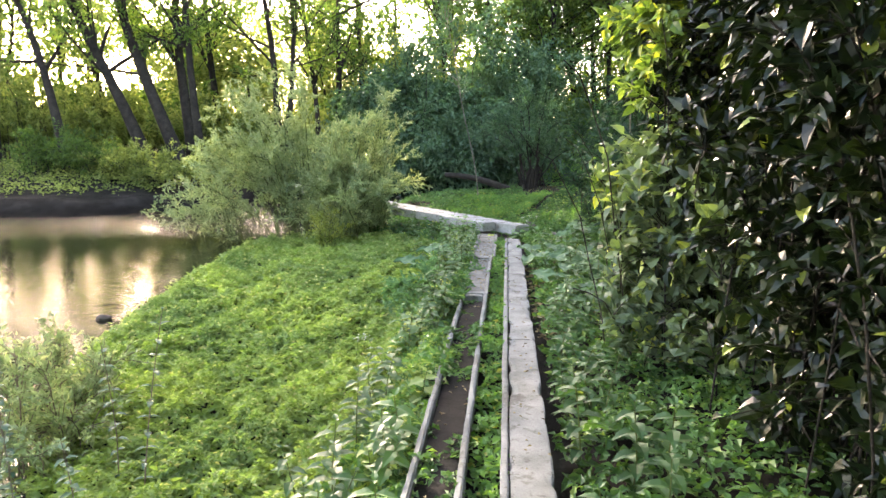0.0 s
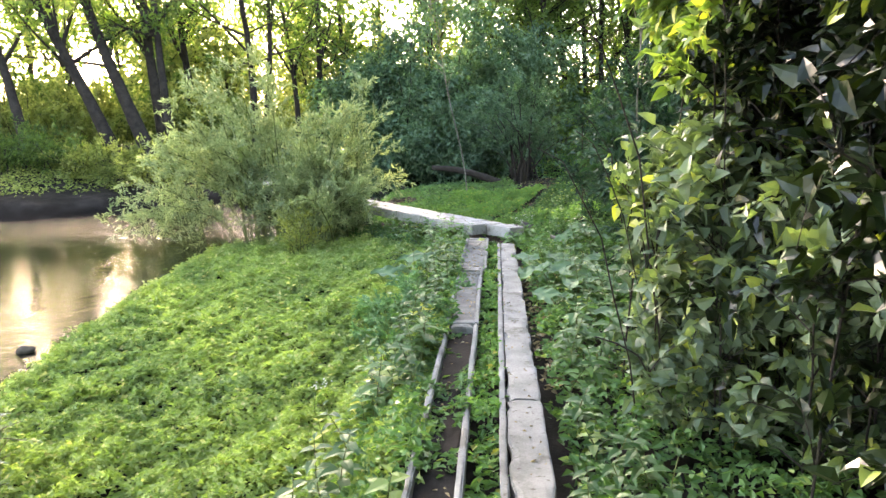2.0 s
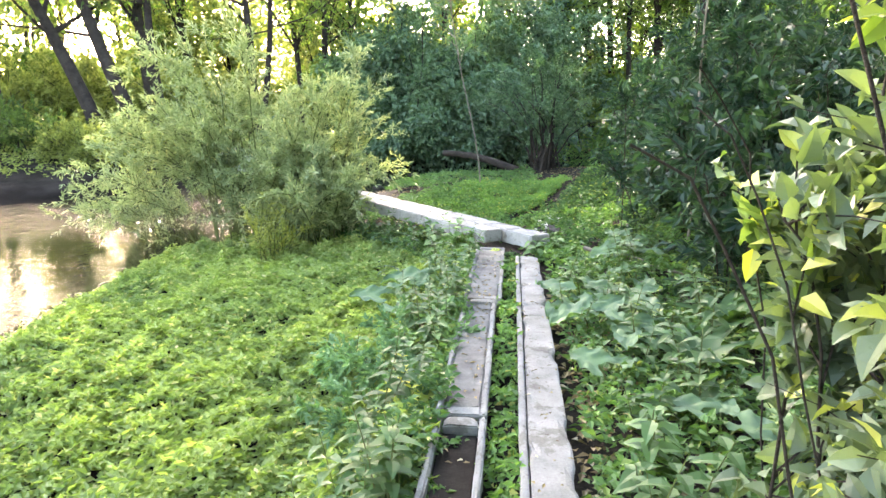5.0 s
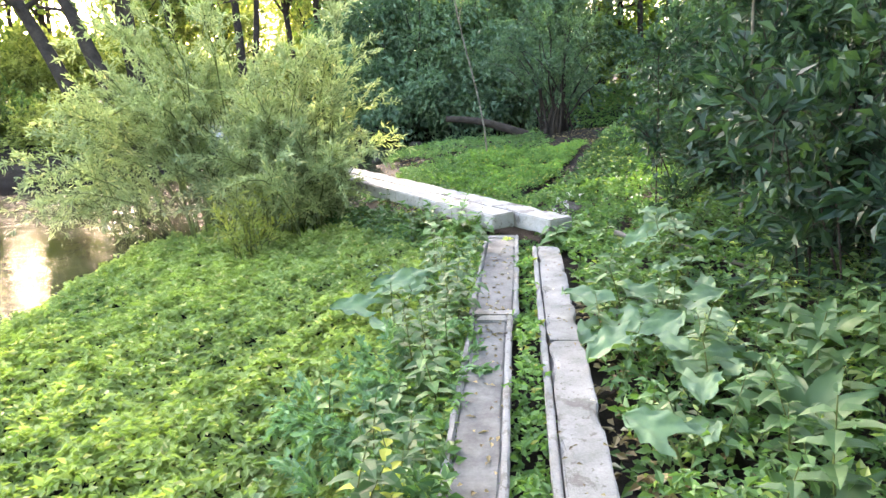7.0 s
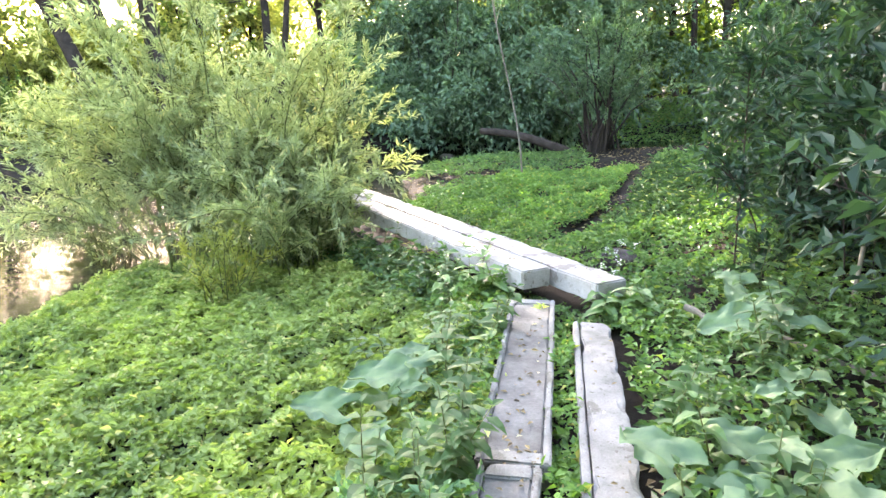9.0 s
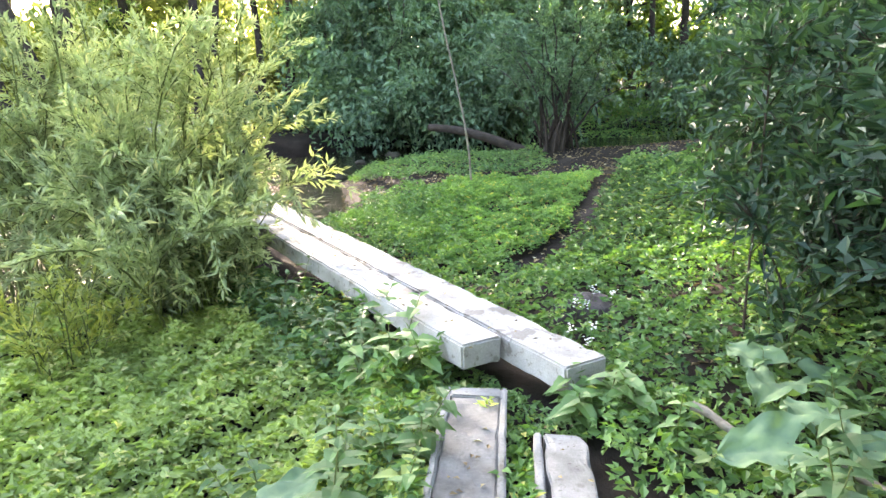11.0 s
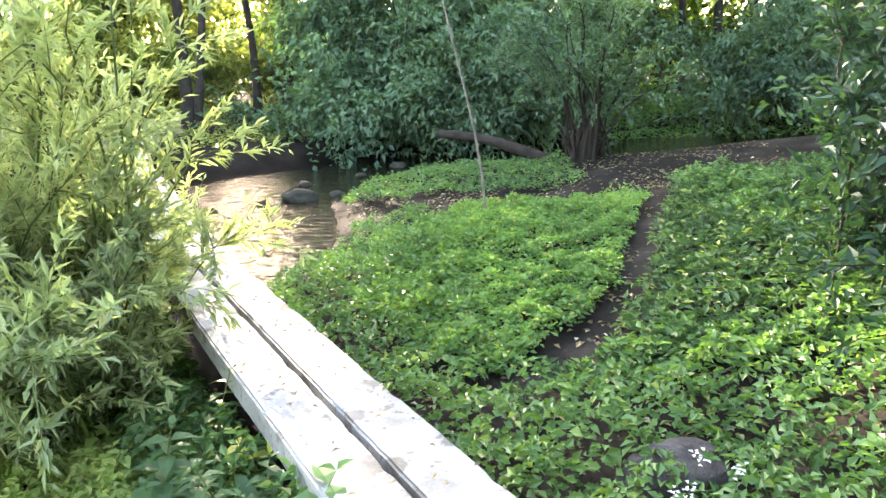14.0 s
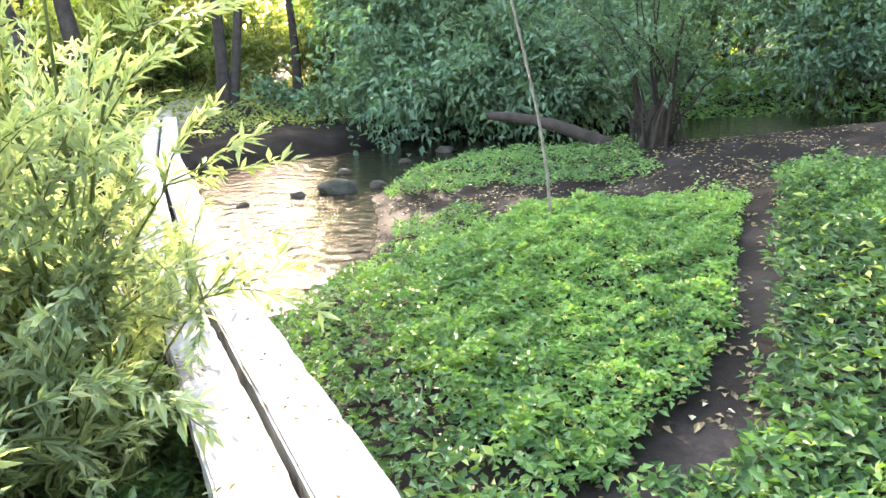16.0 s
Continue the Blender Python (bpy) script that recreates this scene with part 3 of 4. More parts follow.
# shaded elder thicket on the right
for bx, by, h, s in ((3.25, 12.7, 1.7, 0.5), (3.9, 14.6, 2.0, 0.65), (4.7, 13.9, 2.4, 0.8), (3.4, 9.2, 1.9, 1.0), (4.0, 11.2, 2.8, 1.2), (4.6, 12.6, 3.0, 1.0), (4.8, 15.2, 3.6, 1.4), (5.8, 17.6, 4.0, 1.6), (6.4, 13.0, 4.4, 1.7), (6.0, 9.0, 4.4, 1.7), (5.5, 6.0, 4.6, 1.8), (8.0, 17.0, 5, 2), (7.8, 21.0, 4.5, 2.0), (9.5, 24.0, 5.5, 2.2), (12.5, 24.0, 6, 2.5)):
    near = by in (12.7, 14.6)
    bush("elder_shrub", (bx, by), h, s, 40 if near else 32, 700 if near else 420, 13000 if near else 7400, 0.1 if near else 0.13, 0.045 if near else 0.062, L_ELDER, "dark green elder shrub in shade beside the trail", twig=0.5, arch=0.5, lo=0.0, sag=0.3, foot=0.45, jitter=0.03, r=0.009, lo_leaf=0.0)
# clump and log by the stream
bush("alder_clump", (2.9, 23.4), 3.2, 1.5, 26, 420, 7000, 0.1, 0.05, L_BIGBUSH, "clump of thin shaded stems on a dark stump", r=0.03, twig=0.6, lo=0.35, foot=0.25)
e = thing("tree_stump", (2.9, 23.4, float(land(2.9, 23.4)) - 0.1), "dark mossy stump at the foot of thin stems", "stump")
v, f = tubes(np.array([[(0, 0, 0), (0, 0, 0.15), (0.03, 0, 0.4), (0.06, 0, 0.75)]]), np.array([[0.34, 0.24, 0.19, 0.13]]), 12)
part("bark", mesh_of("bark", v, f, M_BARK, True), e)
e = thing("fallen_log", (1.7, 24.4, -0.55), "dark fallen trunk lying across the stream bank", "log")
s = np.linspace(0, 1, 8)
v, f = tubes(np.stack([-1.6 + 3.0 * s, 1.4 - 2.2 * s, 0.5 - 0.5 * s + 0.1 * np.sin(s * 5)], 1)[None], np.linspace(0.09, 0.14, 8)[None], 9)
part("bark", mesh_of("bark", v, f, M_BARK, True), e)
# undergrowth in the sun behind the leaning trees
for i in range(16):
    x = -23 + 1.25 * i
    y = 29.5 + 3.5 * rng.random() + (3 if x > -8 else 0)
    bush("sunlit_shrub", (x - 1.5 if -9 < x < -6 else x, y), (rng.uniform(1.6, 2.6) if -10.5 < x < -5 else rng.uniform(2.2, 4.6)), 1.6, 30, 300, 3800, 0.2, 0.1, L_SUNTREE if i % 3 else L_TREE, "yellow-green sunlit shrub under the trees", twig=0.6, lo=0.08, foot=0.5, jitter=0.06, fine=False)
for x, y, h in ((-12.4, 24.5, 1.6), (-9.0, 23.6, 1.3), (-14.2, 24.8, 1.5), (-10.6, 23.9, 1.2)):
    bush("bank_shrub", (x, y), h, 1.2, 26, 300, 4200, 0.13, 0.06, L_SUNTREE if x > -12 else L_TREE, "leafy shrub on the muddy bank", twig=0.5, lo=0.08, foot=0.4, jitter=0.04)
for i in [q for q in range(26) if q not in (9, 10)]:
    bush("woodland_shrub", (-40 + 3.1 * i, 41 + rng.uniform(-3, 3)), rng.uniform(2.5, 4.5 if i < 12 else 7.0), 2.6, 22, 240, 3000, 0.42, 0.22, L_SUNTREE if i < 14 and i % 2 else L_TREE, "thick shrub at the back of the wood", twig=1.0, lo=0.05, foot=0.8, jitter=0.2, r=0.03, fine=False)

# leaning trees of the far bank
for (b, t, r, kind) in (((-11.2, 27.0), (-15.0, 27.5, 9.5), 0.26, 0), ((-10.0, 27.2), (-13.6, 28, 10), 0.28, 0), ((-10.1, 28.6), (-10.8, 29, 10.5), 0.24, 0),
                        ((-13.8, 26.0), (-17, 27, 9), 0.2, 0), ((-10.4, 33.5), (-11.2, 34, 11), 0.2, 0), ((-5.0, 32.8), (-4.4, 33, 11), 0.16, 0),
                        ((-5.6, 31.6), (-6.2, 32, 9.5), 0.13, 0), ((-6.9, 29.4), (-7.9, 29.8, 10.5), 0.17, 0), ((-6.75, 29.5), (-6.3, 30.2, 10.5), 0.13, 0), ((-9.3, 27.4), (-10.4, 28.0, 10.5), 0.18, 0), ((-17.5, 27.5), (-18.0, 29, 10), 0.2, 0), ((-21.0, 26.0), (-22, 27, 10), 0.25, 0)):
    tree("alder_tree", b, t, r, 18, 280, 3200 if -8.5 < b[0] < -4.5 else 4300, 0.19, L_TREE, "dark leaning trunk with thin sunlit foliage on the bank", spread=2.2, lo=0.34)
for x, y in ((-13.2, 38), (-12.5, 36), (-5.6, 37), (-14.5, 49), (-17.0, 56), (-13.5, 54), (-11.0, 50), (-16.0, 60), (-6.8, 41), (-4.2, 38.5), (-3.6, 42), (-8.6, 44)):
    tree("young_tree", (x, y), (x + rng.uniform(-0.8, 0.8), y, rng.uniform(4.6, 7.2)), 0.06, 18, 260, 2200, 0.22, L_SUNTREE, "thin young tree, its leaves coloured yellow-green as if sunlit", spread=2.6, lo=0.12, fine=False)
k = 0
for y in (37, 44, 52):
    for x in np.arange(-34, 30, 4.2):
        k += 1
        xx, yy = x + rng.uniform(-1.2, 1.2) - (y - 37) * 0.3, y + rng.uniform(-2, 2)
        gap = abs(xx + 2.3 + 0.466 * (yy - 22)) < 2.0      # trees kept under the sun's ray, so that it reaches the stream
        # left-hand trees take the leaf colour with sunlight in it
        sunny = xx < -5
        glade = -28 < math.degrees(math.atan2(xx - 0.6, yy - 11)) < -13 or xx < -0.42 * yy      # lower trees towards the sun, shaped to let open sky mirror in the water
        tall = {37: 4.6, 44: 7.4, 52: 10.5}[y] if gap else (1.0 + 0.165 * (yy - 6) if xx > -0.42 * yy else 1.0 + 0.23 * yy) + rng.uniform(-0.8, 0.8) if glade else rng.uniform(9, 13)
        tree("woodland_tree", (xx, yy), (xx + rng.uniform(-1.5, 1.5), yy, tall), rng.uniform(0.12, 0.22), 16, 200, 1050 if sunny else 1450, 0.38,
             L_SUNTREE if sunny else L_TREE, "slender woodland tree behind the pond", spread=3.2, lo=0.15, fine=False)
for x, y in ((10.5, 32.5), (12, 27), (11, 21), (14, 16), (12, 10), (10, 4), (5.2, 38.5), (9.5, 14), (7.5, 40), (10, 37), (3, 40), (13, 42), (11.5, 34.5), (8.8, 40.5), (14, 34)):
    tree("woodland_tree", (x, y), (x - 0.8, y, 11), 0.2, 20, 260, 5500, 0.21, L_TREE, "leafy tree shading the bank", spread=3.2, lo=0.12 if y < 28 else 0.3)


def sapling(x, y, tall, lean, label, n_leaves, start):
    sap = thing("sapling", (x, y, float(land(x, y)) - 0.05), label, "tree")
    s = np.linspace(0, 1, 10)
    sl = np.stack([lean * s ** 1.2 + 0.03 * np.sin(s * 9), 0.1 * s, tall * s], 1)[None]
    v, f = tubes(sl, np.linspace(0.017, 0.006, 10)[None], 7)
    part("trunk", mesh_of("trunk", v, f, M_BARKPALE, True), sap)
    lb = branch_off(sl, 22, 0.9, 0.2, 0.8, 4, start, 1.0)
    v, f = tubes(lb, taper(lb, 0.009, 0.003), 4)
    part("branchwork", mesh_of("branchwork", v, f, M_BARKPALE), sap, kind="stuff")
    v, f = leaves_on(branch_off(lb, 90, 0.35, K=4), n_leaves, 0.08, 0.04, jitter=0.03)
    part("crown", mesh_of("crown", v, f, L_BIGBUSH), sap)


sapling(0.92, 18.1, 4.8, -0.9, "thin pale leaning sapling with sparse leaves on the mound", 1800, 0.5)
sapling(2.95, 11.3, 4.6, 0.15, "thin pale straight sapling among the elder shrubs", 1500, 0.6)


# ---- stones, pier, pale trail ----
def stone(name, place, size, squash, label, mat=M_STONE, seed=0):
    bm = bmesh.new()
    bmesh.ops.create_icosphere(bm, subdivisions=3, radius=1)
    for v in bm.verts:
        v.co *= 1 + 0.35 * noise.noise(v.co * 1.3 + Vector((seed, 0, 0))) + 0.1 * noise.noise(v.co * 4 + Vector((seed, 0, 0)))
        v.co = Vector((v.co.x * size, v.co.y * size * 0.8, v.co.z * size * squash))
    me = bpy.data.meshes.new(name)
    bm.to_mesh(me)
    bm.free()
    me.polygons.foreach_set("use_smooth", [True] * len(me.polygons))
    me.materials.append(mat)
    o = part(name, me, None, label, "", "rock")
    o.location = place
    return o


for k, (x, y, r) in enumerate(((-2.3, 22.6, 0.34), (-2.9, 22.2, 0.14), (-1.7, 22.9, 0.16), (-2.6, 24.2, 0.15), (-0.9, 26.4, 0.2), (-1.6, 25.2, 0.12), (-3.6, 21.6, 0.1), (-3.9, 10.2, 0.12), (-4.3, 8.6, 0.1), (-4.15, 12.2, 0.09), (-5.0, 16.2, 0.16))):
    stone("stone", (x, y, WATER + r * 0.1), r, 0.5, "dark mossy stone lying in the shallow water", seed=k * 3)
stone("earth_clod", (1.6, 12.95, float(land(1.6, 12.95)) + 0.06), 0.24, 0.6, "grey clod of dry earth among herbs", M_CLOD, 50)
for x, y, r in ((-1.75, 16.35, 0.09), (-2.05, 16.75, 0.07), (-4.85, 21.6, 0.09)):
    v, f = tubes(np.array([[(x, y, -1.3), (x, y, -0.8), (x + 0.02, y, -0.25)]]), np.array([[r, r, r * 0.9]]), 9)
    part("pier_post", mesh_of("pier_post", v, f, M_BARK, True), None, "dark wooden post under the bridge slabs", "", "post")

tx, ty = np.meshgrid(np.linspace(-1, 1, 15), np.linspace(26.2, 40, 50))
px = -7.4 - 0.12 * (ty - 26.2) + tx * (0.75 + 0.25 * waves(ty * 0, ty) + 0.05 * (ty - 26))
tid = np.arange(tx.size).reshape(tx.shape)
part("trail", mesh_of("trail", np.stack([px, ty, land(px, ty) + 0.02 - 0.05 * np.abs(tx) ** 6], -1).reshape(-1, 3),
                      np.stack([tid[:-1, :-1], tid[:-1, 1:], tid[1:, 1:], tid[1:, :-1]], -1).reshape(-1, 4), M_DIRT, True), None, "pale trodden earth trail on the far bank", "structure")


# ---- low plants ----
def scatter(x0, x1, y0, y1, per_m2, keep):
    n = int((x1 - x0) * (y1 - y0) * per_m2)
    x, y = rng.uniform(x0, x1, n), rng.uniform(y0, y1, n)
    m = rng.random(n) < keep(x, y)
    return x[m], y[m]


def carpet(name, spots, size, wide, mat, label, high=0.16, upright=0.5, base=0.02, full=False):
    x, y = spots
    n = len(x)
    b = bumps(x, y) * (0.75 + 0.35 * waves(x * 2.3, y * 2.3))
    tx, ty = (bumps(x + .03, y) - bumps(x - .03, y)) * high / .06, (bumps(x, y + .03) - bumps(x, y - .03)) * high / .06
    z = land(x, y) + base + high * b * (1 - 0.55 * rng.random(n) ** 2.5)
    ang = rng.uniform(0, 2 * np.pi, n)
    way = np.stack([np.cos(ang), np.sin(ang), rng.normal(0.2, 0.4, n)], 1)
    up = unit(np.stack([rng.normal(0, upright, n) - tx * 0.8, rng.normal(0, upright, n) - ty * 0.8, np.ones(n)], 1))
    s = rng.uniform(0.6, 1.3, n)
    v, f = leaves(np.stack([x, y, z], 1), way, up, size * s, wide * s, full)
    part(name, mesh_of(name, v, f, mat), None, label, "stuff", "plants")


def on_field(x, y):
    d = np.minimum(inside(NEAR_LAND, x, y), (slab_x(y) - 0.45 - x) * 2)
    d = np.where(y > 11.2, np.minimum(inside(NEAR_LAND, x, y), (-0.12 - off_cross(x, y)) * 3), d)
    return ease((d + 0.1) / 0.5)


carpet("low_field_plants", scatter(-4.3, 0.9, 0.8, 16.5, 1300, on_field), 0.075, 0.042, L_FIELD, "broad lower leaves of the pale marsh plants", 0.2, upright=0.25)
carpet("low_field_plants", scatter(-4.3, 0.2, 0.8, 6.5, 4000, on_field), 0.04, 0.023, L_FIELD, "bright yellow-green low marsh plants", 0.28)
carpet("low_field_plants", scatter(-4.3, 0.9, 6.5, 16.5, 2350, on_field), 0.054, 0.03, L_FIELD, "bright yellow-green low marsh plants", 0.26)


def trail_x(y):
    return np.interp(y, (13.9, 14.15, 14.8, 15.6, 16.9, 19.8), (0.85, 1.25, 1.6, 2.0, 2.4, 3.5))


def off_trail(x, y):
    """1 away from the trodden trail, 0 on it."""
    wide = 0.065 + 0.04 * waves(x * 3, y * 3) + 0.17 * np.exp(-((y - 14.35) / 0.35) ** 2)
    return np.where(y < 13.75, 1.0, ease((np.abs(x - trail_x(y)) - wide) / 0.1))


def on_mound(x, y):
    m = inside([(-.3, 15.8), (-.2, 17.2), (.4, 18.6), (1.3, 19.6), (2.6, 19.2), (2.9, 18.4), (2.4, 16.9), (2.0, 15.6), (1.6, 14.8), (1.25, 14.15), (.9, 13.9), (.3, 14.4)], x, y)
    return ease((m + 0.15) / 0.35) * off_trail(x, y) * (1 - 0.5 * ease((x - 1.9) / 0.6) * ease((y - 17.5) / 1))


carpet("mound_plants", scatter(-.6, 3.1, 13.8, 20, 4800, on_mound), 0.045, 0.025, L_MOUND, "fresh green low plants covering the mound", 0.22)


carpet("bridge_verge_plants", scatter(-3, 0.75, 11.5, 15.5, 2600, lambda x, y: (off_cross(x, y) < -0.15) * (off_cross(x, y) > -0.75) * ease((off_cross(x, y) + 0.75) / 0.3)), 0.075, 0.036, L_HERB, "leafy green herbs crowding the flank of the bridge slabs", 0.42)


def on_right(x, y):
    a = ease((x - slab_x(y) - 0.26) / 0.12) * (y < 11.3)
    b = (y >= 13.9) * (x > trail_x(y)) * (x > 3.2)
    c = (y >= 11.0) * (y < 14.4) * ease((off_cross(x, y) - 0.54) / 0.1)
    d = (y >= 11.0) * (off_cross(x, y) > 0.1) * (x > 1.15) * (y < 12)
    e = 0.75 * (y >= 14) * (y < 19.5) * ease((off_cross(x, y) - 0.54) / 0.1) * (x < 0.75 - 0.25 * np.clip(y - 17, 0, 3))
    return np.clip(a + b + c + d + e, 0, 1) * (inside(NEAR_LAND, x, y) > 0) * off_trail(x, y)


carpet("trailside_plants", scatter(1.0, 4.2, 13.9, 20.5, 1500, lambda x, y: ease((x - trail_x(y) - 0.1) / 0.15) * off_trail(x, y) * (1 - 0.75 * ease((y - 18) / 1.5))), 0.085, 0.034, L_NETTLE, "fresh long-leaved herbs beside the trodden trail", 0.24)
carpet("bank_plants", scatter(-1.3, 5.5, 0.5, 19.5, 1350, on_right), 0.06, 0.034, L_HERB, "mixed dark green herbs beside the walkway", 0.3, full=False)
carpet("verge_plants", scatter(-1.3, 1.1, 0.5, 11.4, 2600, lambda x, y: ease((x - slab_x(y) + 1.05) / 0.3) * (x < slab_x(y) - np.where(y < 8.8, 0.385 + 0.03 * waves(x, y * 4), 0.465))), 0.055, 0.032, L_HERB, "leafy green herbs along the slab edge", 0.3)
carpet("gap_plants", scatter(-.3, 1.1, 0, 11.2, 2600, lambda x, y: np.abs(x - slab_x(y) + 0.085) < 0.075 + 0.03 * waves(x * 2, y * 3)), 0.05, 0.028, L_MOUND, "small green plants in the gap between slabs", 0.2)
carpet("trough_plants", scatter(-.7, .5, 1.0, 6.6, 2600, lambda x, y: (np.abs(np.abs(x - slab_x(y) + 0.3) - 0.06) < 0.04) * (waves(x * 3, y * 2.3) > 0.12)), 0.045, 0.026, L_HERB, "small herbs rooted in the silt of the wet trough", 0.1, base=0.09)
carpet("gap_plants", scatter(-.1, 1.6, 10.9, 12.1, 2600, lambda x, y: (off_cross(x, y) < 0.1) * ((y > 11.04) | (np.abs(x - slab_x(y) + 0.09) < 0.06))), 0.045, 0.025, L_HERB, "small herbs under the end of the bridge slabs", 0.13)
carpet("tongue_plants", scatter(-2.6, 2.6, 21.2, 25.5, 1050, lambda x, y: (inside(NEAR_LAND, x, y) > 0.15) * 0.55), 0.08, 0.026, L_HERB, "shaded grass on the stream bank", 0.2)
carpet("far_meadow_plants", scatter(3, 13, 30.5, 41, 330, lambda x, y: np.ones_like(x)), 0.12, 0.05, L_MOUND, "sunny low green plants beyond the stream", 0.25)
carpet("far_bank_plants", scatter(-26, 3, 20, 36, 120, lambda x, y: ease((inside(FAR_LAND, x, y) - 0.6) / 2)), 0.12, 0.055, L_SUNTREE, "undergrowth on the far bank", 0.5)


# ---- nettles ----
def nettle(height, pairs, leaf, mat, label, name="nettle_plant", stem=M_STEM):
    e = thing(name, (0, 0, 0), label, "plant", "nettles and herbs beside the slabs")
    s = np.linspace(0, 1, 6)
    ln = np.stack([0.06 * s ** 2, 0.02 * np.sin(s * 4), height * s], 1)[None]
    v, f = tubes(ln, np.linspace(0.005, 0.002, 6)[None], 4)
    part("stem", mesh_of("stem", v, f, stem), e)
    P, W, S = [], [], []
    for i in range(pairs):
        u = 0.15 + 0.85 * i / (pairs - 1)
        for j in (0, np.pi):
            a = i * np.pi / 2 + j + rng.normal(0, 0.25)
            P.append((0.06 * u * u, 0.02 * np.sin(u * 4), height * u))
            W.append((np.cos(a), np.sin(a), 0.15 + 0.5 * (u > 0.9) - 0.2 * rng.random()))
            S.append(leaf * (1.15 - 0.6 * abs(u - 0.55)) * (0.55 if u > 0.93 else 1))
    v, f = leaves(np.zeros((1, 3)), np.array([[1.0, 0, 0]]), np.array([[0.0, 0, 1]]), 1.0, 0.55, True, 0.15, 0.3)
    me = mesh_of("leaf", v, f, mat)
    for p, w, sz in zip(P, W, S):
        o = part("leaf", me, e)
        o.matrix_basis = Matrix.Translation(p) @ Vector(w).to_track_quat("X", "Z").to_matrix().to_4x4() @ Matrix.Scale(sz, 4)
    return e


kinds = [nettle(0.48, 9, 0.11, L_NETTLE, "upright green nettle with toothed leaf pairs"), nettle(0.36, 7, 0.09, L_NETTLE, "short green nettle among herbs"),
         nettle(0.4, 7, 0.115, L_HERB, "broad-leaved dark green herb beside the slabs"), nettle(0.3, 5, 0.1, L_FIELD, "pale yellow-green young nettle")]
for i in range(370):
    y = rng.uniform(0.9, 13.2)
    if i % 5 < 3:
        x = slab_x(y) + 0.38 + 2.3 * rng.random() ** 1.3
    elif i % 5 == 3:
        x = slab_x(y) - rng.uniform(0.52, 0.95)
    else:
        y = rng.choice((rng.normal(3.2, 0.7), rng.normal(6.2, 0.5), rng.normal(8.3, 0.5), rng.normal(11.0, 0.35)))
        x = slab_x(y) - 0.55 - abs(rng.normal(0, 0.3))
    if y > 10.9 and i % 5 < 3:
        x += 0.6 + 0.35 * (y - 10.9)
    if y > 11.2 and i % 5 > 2:
        y, x = 11.2 + rng.uniform(0, 2.6), 0
        x = 0.77 - 0.685 * (y - 11.8) - rng.uniform(0.3, 1.0)
    if y < 4.8 and x > slab_x(y) + 0.8:
        y, x = y + 5, slab_x(y + 5) + 0.4 + 1.6 * rng.random()
    kd = kinds[rng.choice(4, p=(0.35, 0.25, 0.25, 0.15))]
    m = pose(x, y, float(land(x, y)) - 0.01, rng.normal(0, 9), rng.normal(0, 9), rng.uniform(0, 360))
    if i < 4:
        kinds[i].matrix_basis = m
    else:
        o = copy_thing(kd, m)
        o.scale = [rng.uniform(0.75, 1.2)] * 3


# ---- burdock ----
def burdock(place, sizes, label, tilt=0):
    x, y = place
    e = thing("burdock_plant", (x, y, float(land(x, y)) + 0.02), label, "plant", "burdock plants beside the walkway")
    for i, sz in enumerate(sizes):
        a = tilt + i * 2.4 + rng.normal(0, 0.3)
        up = 0.16 + 0.1 * rng.random()
        s = np.linspace(0, 1, 5)
        tip = np.array([np.cos(a) * sz * 0.6, np.sin(a) * sz * 0.6, up])
        ln = (tip[None] * s[:, None] + np.array([0, 0, 0.06]) * np.sin(s * np.pi)[:, None])[None]
        v, f = tubes(ln, np.linspace(0.008, 0.005, 5)[None], 5)
        part("stalk", mesh_of("stalk", v, f, M_STEM, True), e)
        rows, cols = 11, 11
        V = []
        for r in range(rows):
            u = r / (rows - 1)
            half = 0.5 * (np.sin(np.pi * min(1, u * 0.84 + 0.15)) ** 0.55) * (1 - 0.2 * u)
            for c in range(cols):
                q = c / (cols - 1) * 2 - 1
                X = u - 0.3 * abs(q) ** 1.5 * (1 - u) * 1.5 + 0.03 * abs(q) * np.sin(q * 13 + i)
                Y = q * half * (1 + 0.08 * np.sin(u * 23 + i + (q > 0)) + 0.05 * np.sin(u * 41))
                Z = 0.16 * abs(q) - 0.3 * u * u + abs(q) * 0.07 * np.sin(u * 16 + i + 2 * (q > 0)) + 0.03 * np.sin(q * 9 + u * 7 + i) - 0.012 * abs(math.sin(u * 22 - abs(q) * 7))
                V.append((X, Y, Z))
        F = [(r * cols + c, r * cols + c + 1, (r + 1) * cols + c + 1, (r + 1) * cols + c) for r in range(rows - 1) for c in range(cols - 1)]
        o = part("leaf", mesh_of("leaf", np.array(V) * sz, F, L_BURDOCK, True), e)
        o.matrix_basis = Matrix.Translation(tip - np.array([np.cos(a), np.sin(a), 0]) * sz * 0.1) @ Euler((rng.normal(0, 0.2), -0.15 + rng.normal(0, 0.15), a)).to_matrix().to_4x4()
    return e


